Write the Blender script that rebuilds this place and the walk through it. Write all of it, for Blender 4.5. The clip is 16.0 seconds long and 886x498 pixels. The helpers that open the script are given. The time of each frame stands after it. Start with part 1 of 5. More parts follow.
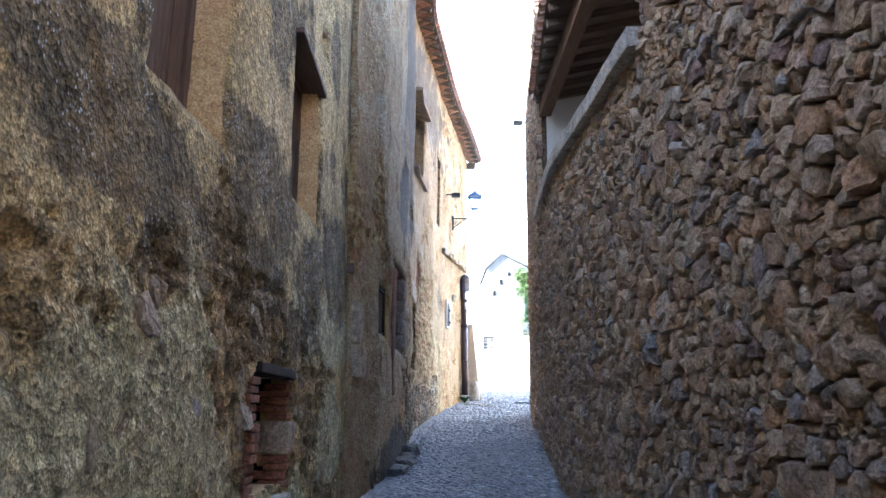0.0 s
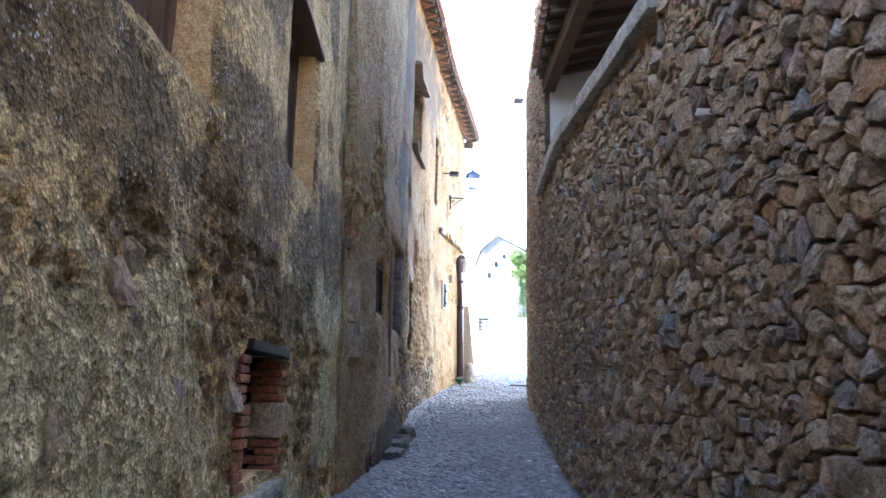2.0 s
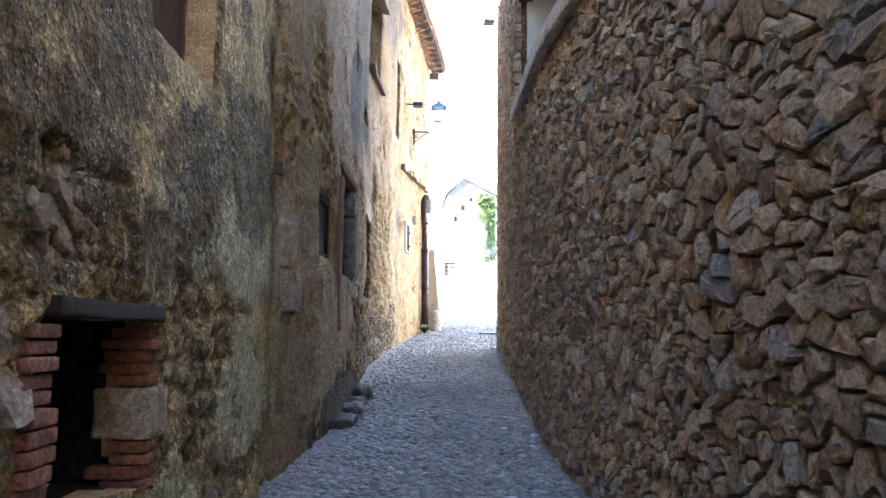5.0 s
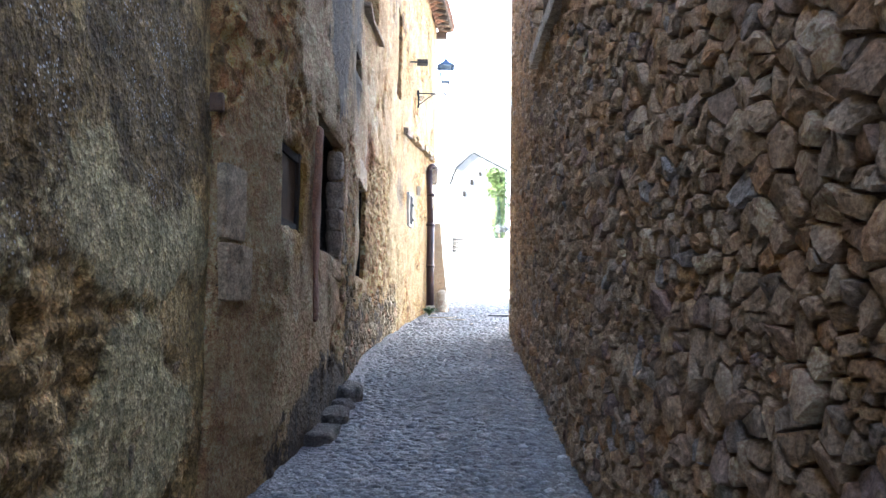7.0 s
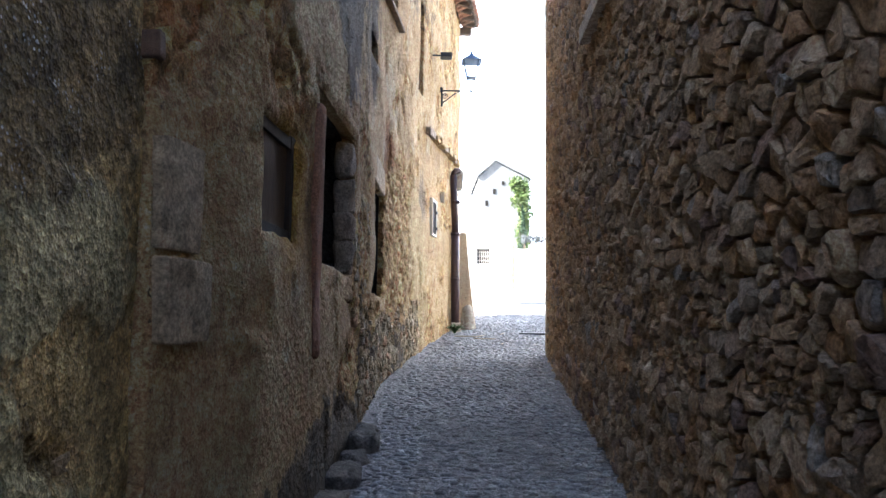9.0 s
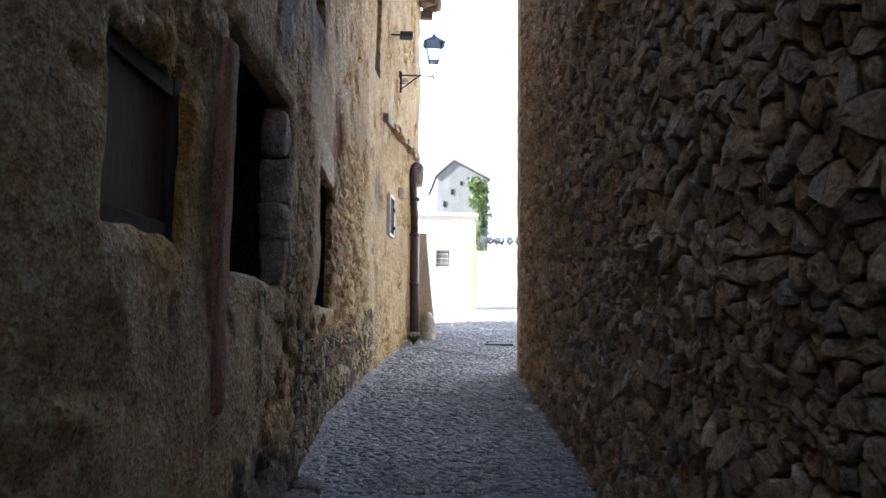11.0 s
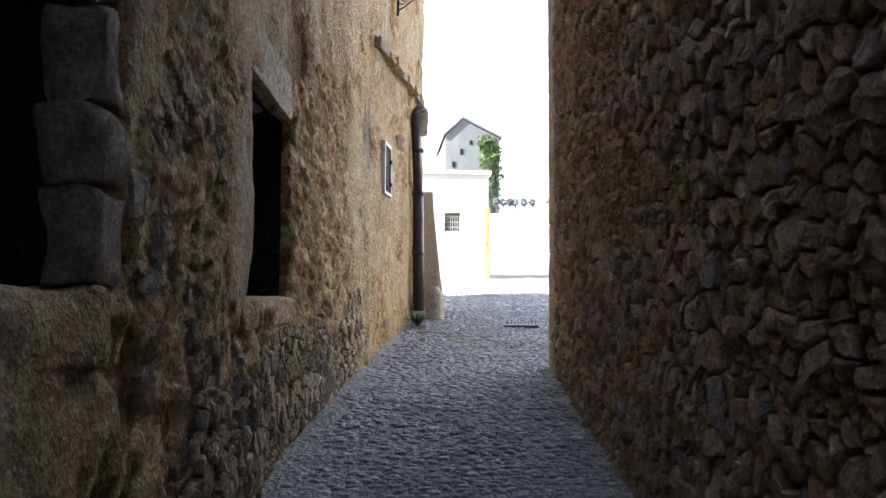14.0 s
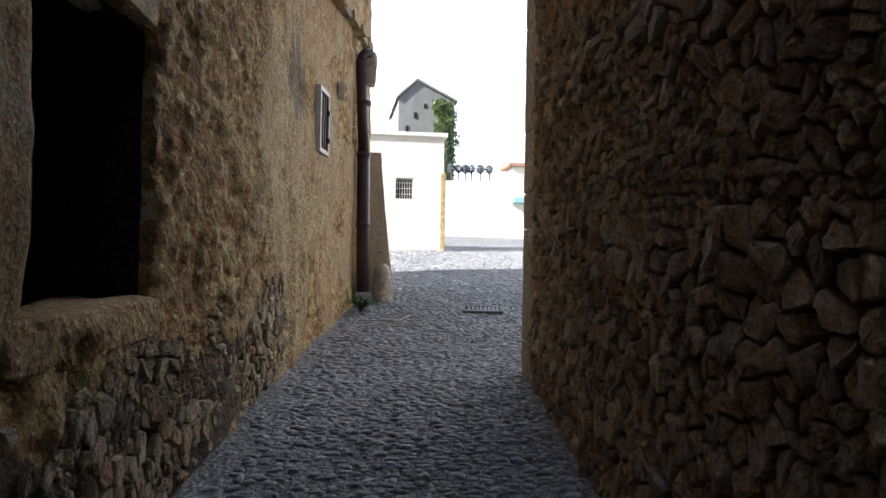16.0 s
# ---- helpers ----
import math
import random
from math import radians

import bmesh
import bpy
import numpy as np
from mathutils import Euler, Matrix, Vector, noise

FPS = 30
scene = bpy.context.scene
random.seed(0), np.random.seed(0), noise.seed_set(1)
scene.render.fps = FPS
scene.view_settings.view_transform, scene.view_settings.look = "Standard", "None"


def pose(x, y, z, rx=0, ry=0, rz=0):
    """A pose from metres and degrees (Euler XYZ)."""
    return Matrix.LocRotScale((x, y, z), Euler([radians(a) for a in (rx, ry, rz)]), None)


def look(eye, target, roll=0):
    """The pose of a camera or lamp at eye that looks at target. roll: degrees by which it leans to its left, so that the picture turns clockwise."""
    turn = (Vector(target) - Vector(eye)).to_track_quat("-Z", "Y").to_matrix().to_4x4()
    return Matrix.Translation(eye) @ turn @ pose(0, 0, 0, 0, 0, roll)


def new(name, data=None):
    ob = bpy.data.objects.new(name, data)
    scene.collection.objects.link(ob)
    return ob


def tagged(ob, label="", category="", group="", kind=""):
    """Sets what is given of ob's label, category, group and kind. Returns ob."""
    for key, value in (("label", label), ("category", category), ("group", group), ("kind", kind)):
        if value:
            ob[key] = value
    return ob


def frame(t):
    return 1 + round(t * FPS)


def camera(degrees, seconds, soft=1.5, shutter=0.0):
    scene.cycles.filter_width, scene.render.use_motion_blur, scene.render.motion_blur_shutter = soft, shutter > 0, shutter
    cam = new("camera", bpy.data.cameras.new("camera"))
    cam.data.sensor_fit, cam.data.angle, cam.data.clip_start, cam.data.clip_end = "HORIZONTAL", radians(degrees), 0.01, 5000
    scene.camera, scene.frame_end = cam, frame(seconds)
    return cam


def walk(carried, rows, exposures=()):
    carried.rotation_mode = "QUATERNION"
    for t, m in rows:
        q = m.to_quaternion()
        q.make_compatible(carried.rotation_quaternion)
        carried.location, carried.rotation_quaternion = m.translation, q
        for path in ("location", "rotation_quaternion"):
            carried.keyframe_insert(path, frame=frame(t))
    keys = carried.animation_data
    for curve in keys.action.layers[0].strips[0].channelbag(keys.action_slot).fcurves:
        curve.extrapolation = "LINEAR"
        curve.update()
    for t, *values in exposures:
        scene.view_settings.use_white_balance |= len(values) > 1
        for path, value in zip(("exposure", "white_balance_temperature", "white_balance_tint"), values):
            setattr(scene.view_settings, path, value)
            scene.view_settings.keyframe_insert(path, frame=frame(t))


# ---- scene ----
cam = camera(62.3, 16.0)
METRES, EYE, TILT, LEAN, TURN = 10.0, 1.53, 0.0, 0.0, -0.7
ROWS = [
    (0.0, 0.0, 0.0, 0.0, -0.09, 12.68, -0.38),
    (0.5, 0.0026, 0.0025, -0.0007, -0.01, 13.09, -0.73),
    (1.0, -0.0005, 0.0081, -0.0006, -0.46, 13.45, -1.11),
    (1.5, -0.0076, 0.0183, 0.0007, -0.83, 11.87, -1.1),
    (2.0, -0.0066, 0.0303, 0.001, -0.7, 11.28, -1.03),
    (2.5, -0.0007, 0.0445, 0.0031, -0.73, 11.41, -1.9),
    (3.0, 0.0003, 0.059, 0.0034, -1.27, 10.37, -2.44),
    (5.5, 0.0034, 0.2045, 0.0178, -3.52, 6.88, -0.31),
    (6.0, 0.0109, 0.2428, 0.0206, -0.64, 8.27, -0.82),
    (6.5, 0.0131, 0.2793, 0.0235, 0.37, 6.6, -1.74),
    (7.0, 0.0141, 0.317, 0.0276, -2.63, 5.16, -0.85),
    (7.5, 0.0195, 0.3537, 0.0305, -4.46, 5.6, -1.25),
    (8.0, 0.0158, 0.387, 0.0332, -0.81, 6.7, -2.01),
    (8.5, 0.0103, 0.4204, 0.0378, -1.65, 4.75, -1.02),
    (9.0, 0.009, 0.4523, 0.0412, -1.0, 5.99, -0.73),
    (11.5, 0.0072, 0.6265, 0.0603, -4.84, 6.14, -0.67),
    (12.0, 0.01, 0.6667, 0.0639, -4.02, 5.1, -0.38),
    (12.5, 0.0122, 0.705, 0.068, -3.3, 3.32, -1.13),
    (13.0, 0.0148, 0.7436, 0.0729, -6.58, 3.47, -0.22),
    (13.5, 0.0203, 0.783, 0.076, -5.35, 3.43, -0.31),
    (14.0, 0.0251, 0.8216, 0.079, -3.67, 3.27, -0.25),
    (14.5, 0.0299, 0.862, 0.0836, -6.79, 3.57, 0.37),
    (15.0, 0.0352, 0.9047, 0.0859, -7.1, 3.28, 0.45),
    (15.5, 0.0377, 0.9466, 0.0889, -6.54, 1.57, -0.29),
    (16.0, 0.0395, 0.9858, 0.0939, -7.43, 0.74, -0.91),
]
# the clip's camera closes down as the bright square fills its view
EXPOSURES = [(0.0, 3.35, 4800, 11), (3.0, 3.5, 4914, 11), (5.5, 3.58, 5176, 11), (6.5, 3.66, 5223, 11), (8.0, 3.14, 5355, 11), (9.0, 2.91, 5376, 11), (11.5, 2.17, 5313, 11), (12.5, 2.3, 5317, 11), (13.0, 1.95, 5294, 11), (13.5, 2.03, 5322, 11), (14.0, 2.03, 5350, 11), (14.5, 1.56, 5400, 11), (15.0, 1.59, 5450, 11), (16.0, 1.2, 5550, 11)]
walk(cam, [(t, pose(0, 0, EYE, TILT, LEAN, TURN) @ pose(METRES * x, METRES * y, METRES * z, 90 + pitch, roll, yaw)) for t, x, y, z, yaw, pitch, roll in ROWS], EXPOSURES)

# ---- world, sun, exposure ----
SUN = Vector((-0.80, -0.24, 0.55)).normalized()
world = bpy.data.worlds.new("world")
scene.world = world
world.use_nodes = True
wn = world.node_tree.nodes
sky = wn.new("ShaderNodeTexSky")
sky.sky_type, sky.sun_disc = "NISHITA", False
sky.dust_density = 3.0
sky.sun_elevation = math.asin(SUN.z)
sky.sun_rotation = math.atan2(SUN.x, SUN.y)
world.node_tree.links.new(sky.outputs[0], wn["Background"].inputs[0])
wn["Background"].inputs[1].default_value = 0.075
sun = new("sun", bpy.data.lights.new("sun", "SUN"))
sun.data.energy, sun.data.angle, sun.data.color = 5.0, radians(0.5), (1.0, 0.93, 0.82)
sun.matrix_world = look((-30, -20, 40), (-30 - SUN.x, -20 - SUN.y, 40 - SUN.z))

# ---- numeric noise ----
def lattice(u, v, seed):
    n = (np.asarray(u, dtype=np.int64) * 374761393 + np.asarray(v, dtype=np.int64) * 668265263 + seed * 974634777) & 0xFFFFFFFF
    n = ((n ^ (n >> 13)) * 1274126177) & 0xFFFFFFFF
    return ((n ^ (n >> 16)) & 0xFFFFFF) / float(0xFFFFFF)


def vnoise(u, v, size, seed=0):
    """Smooth noise, -1 to 1, with cells of that size."""
    a, b = np.asarray(u, dtype=float) / size, np.asarray(v, dtype=float) / size
    i, j = np.floor(a), np.floor(b)
    a, b = a - i, b - j
    a, b = a * a * (3 - 2 * a), b * b * (3 - 2 * b)
    top = lattice(i, j, seed) * (1 - a) + lattice(i + 1, j, seed) * a
    low = lattice(i, j + 1, seed) * (1 - a) + lattice(i + 1, j + 1, seed) * a
    return 2 * (top * (1 - b) + low * b) - 1


def fbm(u, v, size, seed=0, octaves=4):
    return sum(vnoise(u, v, size / 2 ** k, seed + 7 * k) / 2 ** k for k in range(octaves))


def worley(u, v, su, sv, seed=0):
    """Distance to the nearest and to the second nearest seed of a jittered grid."""
    a, b = np.asarray(u) / su, np.asarray(v) / sv
    i, j = np.floor(a), np.floor(b)
    f1, f2 = np.full(a.shape, 9.0), np.full(a.shape, 9.0)
    for di in (-1, 0, 1):
        for dj in (-1, 0, 1):
            px = i + di + 0.15 + 0.7 * lattice(i + di, j + dj, seed)
            py = j + dj + 0.15 + 0.7 * lattice(i + di, j + dj, seed + 5)
            d = np.hypot(a - px, b - py)
            f2 = np.minimum(f2, np.maximum(d, f1))
            f1 = np.minimum(f1, d)
    return f1, f2


def smooth01(x, a, b):
    k = np.clip((np.asarray(x, dtype=float) - a) / (b - a), 0, 1)
    return k * k * (3 - 2 * k)

# ---- the plan ----
WEST_Y = (-9, 2.3, 7.05, 7.06, 7.9, 9.0, 10.0, 11.5, 13.2, 15.1, 16.6, 17.8, 19.0, 20.2, 21.4)
WEST_X = (-1.12, -0.91, -0.83, -0.77, -0.57, -0.46, -0.39, -0.36, -0.30, -0.02, 0.20, 0.42, 0.65, 0.84, 1.02)
EAST_Y = (-9, 7.6, 8.4, 15.95)
EAST_X = (1.41, 1.41, 1.44, 2.11)


def west(y):
    return np.interp(y, WEST_Y, WEST_X)


def east(y):
    return np.interp(y, EAST_Y, EAST_X)


def slope(y):
    """The street's height along the walk."""
    return np.interp(y, (-400, -12, 28, 60, 400), (-1.14, -1.14, 2.66, 4.6, 9.0))


def ground_z(x, y):
    return slope(y) + 0.018 * vnoise(x, y, 0.9, 3) + 0.008 * vnoise(x, y, 0.25, 4)

# ---- materials ----
def shader(name):
    m = bpy.data.materials.new(name)
    m.use_nodes = True
    return m, m.node_tree, m.node_tree.nodes["Principled BSDF"]


def ramp(tree, fac, stops):
    r = tree.nodes.new("ShaderNodeValToRGB")
    while len(r.color_ramp.elements) < len(stops):
        r.color_ramp.elements.new(0.5)
    for e, (p, c) in zip(r.color_ramp.elements, stops):
        e.position, e.color = p, (c, c, c, 1) if not isinstance(c, tuple) else (*c, 1)
    tree.links.new(fac, r.inputs[0])
    return r.outputs[0]


def noise_tex(tree, scale, detail=6.0, rough=0.6, stretch=(1, 1, 1), shift=(0, 0, 0), distortion=0.0):
    co = tree.nodes.new("ShaderNodeTexCoord")
    mp = tree.nodes.new("ShaderNodeMapping")
    mp.inputs["Scale"].default_value = stretch
    mp.inputs["Location"].default_value = shift
    n = tree.nodes.new("ShaderNodeTexNoise")
    n.inputs["Scale"].default_value, n.inputs["Detail"].default_value = scale, detail
    n.inputs["Roughness"].default_value, n.inputs["Distortion"].default_value = rough, distortion
    tree.links.new(co.outputs["Object"], mp.inputs[0])
    tree.links.new(mp.outputs[0], n.inputs["Vector"])
    return n.outputs["Fac"]


def blend(tree, fac, a, b, how="MIX"):
    m = tree.nodes.new("ShaderNodeMix")
    m.data_type, m.blend_type = "RGBA", how
    for value, socket in ((fac, m.inputs["Factor"]), (a, m.inputs["A"]), (b, m.inputs["B"])):
        if isinstance(value, bpy.types.NodeSocket):
            tree.links.new(value, socket)
        elif isinstance(value, tuple):
            socket.default_value = (*value, 1)
        else:
            socket.default_value = value
    return m.outputs["Result"]


def maths(tree, how, a, b=0.0):
    m = tree.nodes.new("ShaderNodeMath")
    m.operation, m.use_clamp = how, False
    for value, socket in ((a, m.inputs[0]), (b, m.inputs[1])):
        if isinstance(value, bpy.types.NodeSocket):
            tree.links.new(value, socket)
        else:
            socket.default_value = value
    return m.outputs[0]


def relief(tree, bsdf, heights):
    """Bump from pairs of (height, metres)."""
    last = None
    for h, dist in heights:
        b = tree.nodes.new("ShaderNodeBump")
        b.inputs["Strength"].default_value, b.inputs["Distance"].default_value = 1.0, dist
        tree.links.new(h, b.inputs["Height"])
        if last:
            tree.links.new(last, b.inputs["Normal"])
        last = b.outputs[0]
    tree.links.new(last, bsdf.inputs["Normal"])


def spot(tree, centre, radii, ragged=0.5):
    """1 inside a ragged patch round a place, 0 outside."""
    co = tree.nodes.new("ShaderNodeTexCoord")
    mp = tree.nodes.new("ShaderNodeMapping")
    mp.vector_type = "TEXTURE"
    mp.inputs["Location"].default_value, mp.inputs["Scale"].default_value = centre, radii
    tree.links.new(co.outputs["Object"], mp.inputs[0])
    ln = tree.nodes.new("ShaderNodeVectorMath")
    ln.operation = "LENGTH"
    tree.links.new(mp.outputs[0], ln.inputs[0])
    n = noise_tex(tree, 2.2, 10, 0.72, (1, 1, 0.7), centre)
    d = maths(tree, "ADD", ln.outputs["Value"], maths(tree, "MULTIPLY", maths(tree, "SUBTRACT", n, 0.5), 5.5 * ragged))
    return ramp(tree, d, [(0.5, 0.85), (0.8, 0.55), (1.1, 0.0)])


def coat(tree, channel, edge=0.35):
    """1 where the wall's own coat of that channel lies, with a ragged edge."""
    at = tree.nodes.new("ShaderNodeAttribute")
    at.attribute_name = "coat"
    sep = tree.nodes.new("ShaderNodeSeparateColor")
    tree.links.new(at.outputs["Color"], sep.inputs[0])
    n = noise_tex(tree, 14, 8, 0.75, (1, 1, 1), (channel * 3.0, 2, 5), 0.4)
    v = maths(tree, "ADD", sep.outputs[channel], maths(tree, "MULTIPLY", maths(tree, "SUBTRACT", n, 0.5), 2.2 * edge))
    return ramp(tree, v, [(0.45, 0.0), (0.54, 0.95)])


def plaster(name, body, grains, patches=(), spots=(), rough=0.92, bump=0.006, fleck=None, streak=0.35, pit=(0.07, 0.055, 0.04), cast=1.0, rich=1.0, lift=1.0, coats=()):
    m, tree, bsdf = shader(name)
    grit = []
    col = ramp(tree, noise_tex(tree, 1.3, 8, 0.62, (1, 1, streak), (3, 1, 2), 0.4), body)
    for shift, (lo, hi), colour, scale in patches:
        f = ramp(tree, noise_tex(tree, scale, 7, 0.66, (1, 1, 0.7), (shift, shift * 2, 0), 0.5), [(lo, 0.0), (hi, 0.9)])
        col = blend(tree, f, col, colour)
    for channel, dark, light in coats:
        tint = ramp(tree, noise_tex(tree, 5, 7, 0.68, (1, 1, 0.8), (channel + 2.0, 6, 1), 0.3), [(0.35, dark), (0.65, light)])
        where = coat(tree, channel)
        if channel == 2:
            chip = tree.nodes.new("ShaderNodeTexVoronoi")
            chip.inputs["Scale"].default_value = 13
            place = tree.nodes.new("ShaderNodeTexCoord")
            tree.links.new(place.outputs["Object"], chip.inputs["Vector"])
            hue = tree.nodes.new("ShaderNodeSeparateColor")
            tree.links.new(chip.outputs["Color"], hue.inputs[0])
            tint = blend(tree, 0.7, tint, ramp(tree, hue.outputs[1], [(0.0, 0.18), (0.55, 0.45), (1.0, 0.9)]), "OVERLAY")
        col = blend(tree, where, col, tint)
    for centre, radii, colour, ragged in spots:
        col = blend(tree, spot(tree, centre, radii, ragged), col, colour)
    col = blend(tree, 0.32, col, ramp(tree, noise_tex(tree, 11, 8, 0.7, (1, 1, 0.9), (0, 0, 0), 0.25), grains), "OVERLAY")
    fine = noise_tex(tree, 90, 5, 0.7)
    col = blend(tree, 0.6, col, ramp(tree, fine, [(0.36, 0.15), (0.5, 0.5), (0.64, 0.85)]), "OVERLAY")
    for size, strength in ((30, 0.4), (85, 0.35)):
        cell = tree.nodes.new("ShaderNodeTexVoronoi")
        cell.inputs["Scale"].default_value = size
        where = tree.nodes.new("ShaderNodeTexCoord")
        tree.links.new(where.outputs["Object"], cell.inputs["Vector"])
        sep = tree.nodes.new("ShaderNodeSeparateColor")
        tree.links.new(cell.outputs["Color"], sep.inputs[0])
        col = blend(tree, strength * cast, col, ramp(tree, sep.outputs[0], [(0.0, 0.12), (0.6, 0.5), (1.0, 0.95)]), "OVERLAY")
        grit.append((cell.outputs["Distance"], -0.45 / size * cast))
    # pits by colour alone: dark dots for their shade and dirt
    pits = ramp(tree, noise_tex(tree, 30, 5, 0.68, (1, 1, 0.8), (5, 5, 5), 0.8), [(0.33, 0.85), (0.38, 0.0)])
    col = blend(tree, pits, col, pit)
    if fleck:
        vo = tree.nodes.new("ShaderNodeTexVoronoi")
        vo.inputs["Scale"].default_value = 55
        co = tree.nodes.new("ShaderNodeTexCoord")
        tree.links.new(co.outputs["Object"], vo.inputs["Vector"])
        dots = ramp(tree, vo.outputs["Distance"], [(0.2, 0.8), (0.34, 0.0)])
        area = maths(tree, "MULTIPLY", coat(tree, 1), ramp(tree, noise_tex(tree, 4, 5, 0.7, (1, 1, 1), (9, 4, 7)), [(0.52, 0.0), (0.6, 1.0)]))
        col = blend(tree, maths(tree, "MULTIPLY", dots, area), col, fleck)
    hsv = tree.nodes.new("ShaderNodeHueSaturation")
    hsv.inputs["Saturation"].default_value, hsv.inputs["Value"].default_value = rich, lift
    tree.links.new(col, hsv.inputs["Color"])
    tree.links.new(hsv.outputs[0], bsdf.inputs["Base Color"])
    bsdf.inputs["Roughness"].default_value = rough
    bsdf.inputs["Specular IOR Level"].default_value = 0.25
    relief(tree, bsdf, [(noise_tex(tree, 16, 7, 0.62), bump * 3.0), (fine, bump * 0.8)] + [(h, abs(d)) for h, d in grit])
    return m


def rock(name, stops, per="island", rough=0.85, bump=0.006, moss=None, dirt=(0.10, 0.08, 0.06), mottle=0.55, soil=0.75):
    m, tree, bsdf = shader(name)
    if per == "island":
        seed = tree.nodes.new("ShaderNodeNewGeometry").outputs["Random Per Island"]
    else:
        seed = tree.nodes.new("ShaderNodeObjectInfo").outputs["Random"]
    col = ramp(tree, seed, stops)
    col = blend(tree, mottle, col, ramp(tree, noise_tex(tree, 12, 8, 0.72, (1, 1, 1), (0, 0, 0), 0.7), [(0.36, 0.14), (0.5, 0.5), (0.64, 0.86)]), "OVERLAY")
    f = ramp(tree, noise_tex(tree, 5.5, 6, 0.7, (1, 1, 1), (4, 2, 9)), [(0.54, 0.0), (0.72, soil)])
    col = blend(tree, f, col, dirt)
    if moss:
        g = ramp(tree, noise_tex(tree, 2.2, 7, 0.7, (1, 1, 1), (1, 8, 3)), [(0.58, 0.0), (0.7, 0.7)])
        col = blend(tree, g, col, moss)
    fine = noise_tex(tree, 60, 6, 0.75)
    col = blend(tree, 0.6, col, ramp(tree, fine, [(0.38, 0.16), (0.5, 0.5), (0.62, 0.84)]), "OVERLAY")
    tree.links.new(col, bsdf.inputs["Base Color"])
    bsdf.inputs["Roughness"].default_value = rough
    bsdf.inputs["Specular IOR Level"].default_value = 0.3
    relief(tree, bsdf, [(noise_tex(tree, 22, 9, 0.7, (1, 1, 1), (2, 2, 2), 0.5), bump * 5.0), (fine, bump * 1.2)])
    return m


def simple(name, a, b, scale=8, rough=0.7, metal=0.0, bump=0.003, stretch=(1, 1, 1), spec=0.4):
    m, tree, bsdf = shader(name)
    n = noise_tex(tree, scale, 7, 0.65, stretch)
    col = ramp(tree, n, [(0.3, a), (0.7, b)])
    fine = noise_tex(tree, scale * 7, 4, 0.7, stretch)
    col = blend(tree, 0.4, col, ramp(tree, fine, [(0.3, 0.3), (0.7, 0.7)]), "OVERLAY")
    tree.links.new(col, bsdf.inputs["Base Color"])
    bsdf.inputs["Roughness"].default_value, bsdf.inputs["Metallic"].default_value = rough, metal
    bsdf.inputs["Specular IOR Level"].default_value = spec
    relief(tree, bsdf, [(n, bump * 2), (fine, bump)])
    return m


M_HOUSE1 = plaster("ochre_plaster", cast=1.0, rich=1.2, lift=1.2, streak=0.45,
                   body=[(0.3, (0.24, 0.185, 0.095)), (0.44, (0.38, 0.295, 0.155)), (0.6, (0.52, 0.415, 0.23)), (0.75, (0.35, 0.28, 0.165))],
                   grains=[(0.38, 0.1), (0.5, 0.5), (0.62, 0.9)],
                   patches=[(2, (0.56, 0.66), (0.24, 0.18, 0.10), 1.6), (13, (0.6, 0.66), (0.56, 0.45, 0.27), 2.1)],
                   coats=[(2, (0.22, 0.165, 0.085), (0.46, 0.36, 0.21)), (0, (0.34, 0.31, 0.18), (0.52, 0.46, 0.29)), (1, (0.085, 0.068, 0.038), (0.22, 0.165, 0.09))],
                   fleck=(0.66, 0.67, 0.64), bump=0.009)
M_HOUSE2 = plaster("brown_plaster", cast=0.65, rich=1.2, lift=0.66, body=[(0.3, (0.40, 0.28, 0.16)), (0.46, (0.60, 0.44, 0.26)), (0.62, (0.70, 0.53, 0.33)), (0.76, (0.52, 0.39, 0.24))],
                   grains=[(0.38, 0.16), (0.5, 0.5), (0.62, 0.84)],
                   patches=[(5, (0.56, 0.68), (0.60, 0.40, 0.20), 1.1), (17, (0.56, 0.62), (0.66, 0.54, 0.37), 1.4), (23, (0.62, 0.68), (0.40, 0.24, 0.14), 0.9)],
                   coats=[(2, (0.42, 0.29, 0.15), (0.74, 0.54, 0.30)), (0, (0.56, 0.43, 0.25), (0.70, 0.55, 0.34)), (1, (0.07, 0.06, 0.05), (0.20, 0.155, 0.11))],
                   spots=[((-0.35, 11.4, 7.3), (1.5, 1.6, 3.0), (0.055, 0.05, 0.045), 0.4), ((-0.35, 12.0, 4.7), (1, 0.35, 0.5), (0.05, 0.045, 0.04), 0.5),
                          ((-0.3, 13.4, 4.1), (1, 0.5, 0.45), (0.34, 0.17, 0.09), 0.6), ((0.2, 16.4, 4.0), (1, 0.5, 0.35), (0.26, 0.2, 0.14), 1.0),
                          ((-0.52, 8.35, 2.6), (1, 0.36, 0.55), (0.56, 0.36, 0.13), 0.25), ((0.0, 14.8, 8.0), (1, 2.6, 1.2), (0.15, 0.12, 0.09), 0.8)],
                   bump=0.009, streak=0.75)
M_REDBAND = plaster("red_brown_render", cast=0.3, body=[(0.3, (0.22, 0.10, 0.055)), (0.7, (0.33, 0.17, 0.10))], grains=[(0.3, 0.3), (0.7, 0.7)], bump=0.004)
M_JAMB = plaster("reveal_plaster", cast=0.3, body=[(0.3, (0.62, 0.42, 0.18)), (0.6, (0.76, 0.55, 0.27))], grains=[(0.3, 0.3), (0.7, 0.7)], bump=0.004)
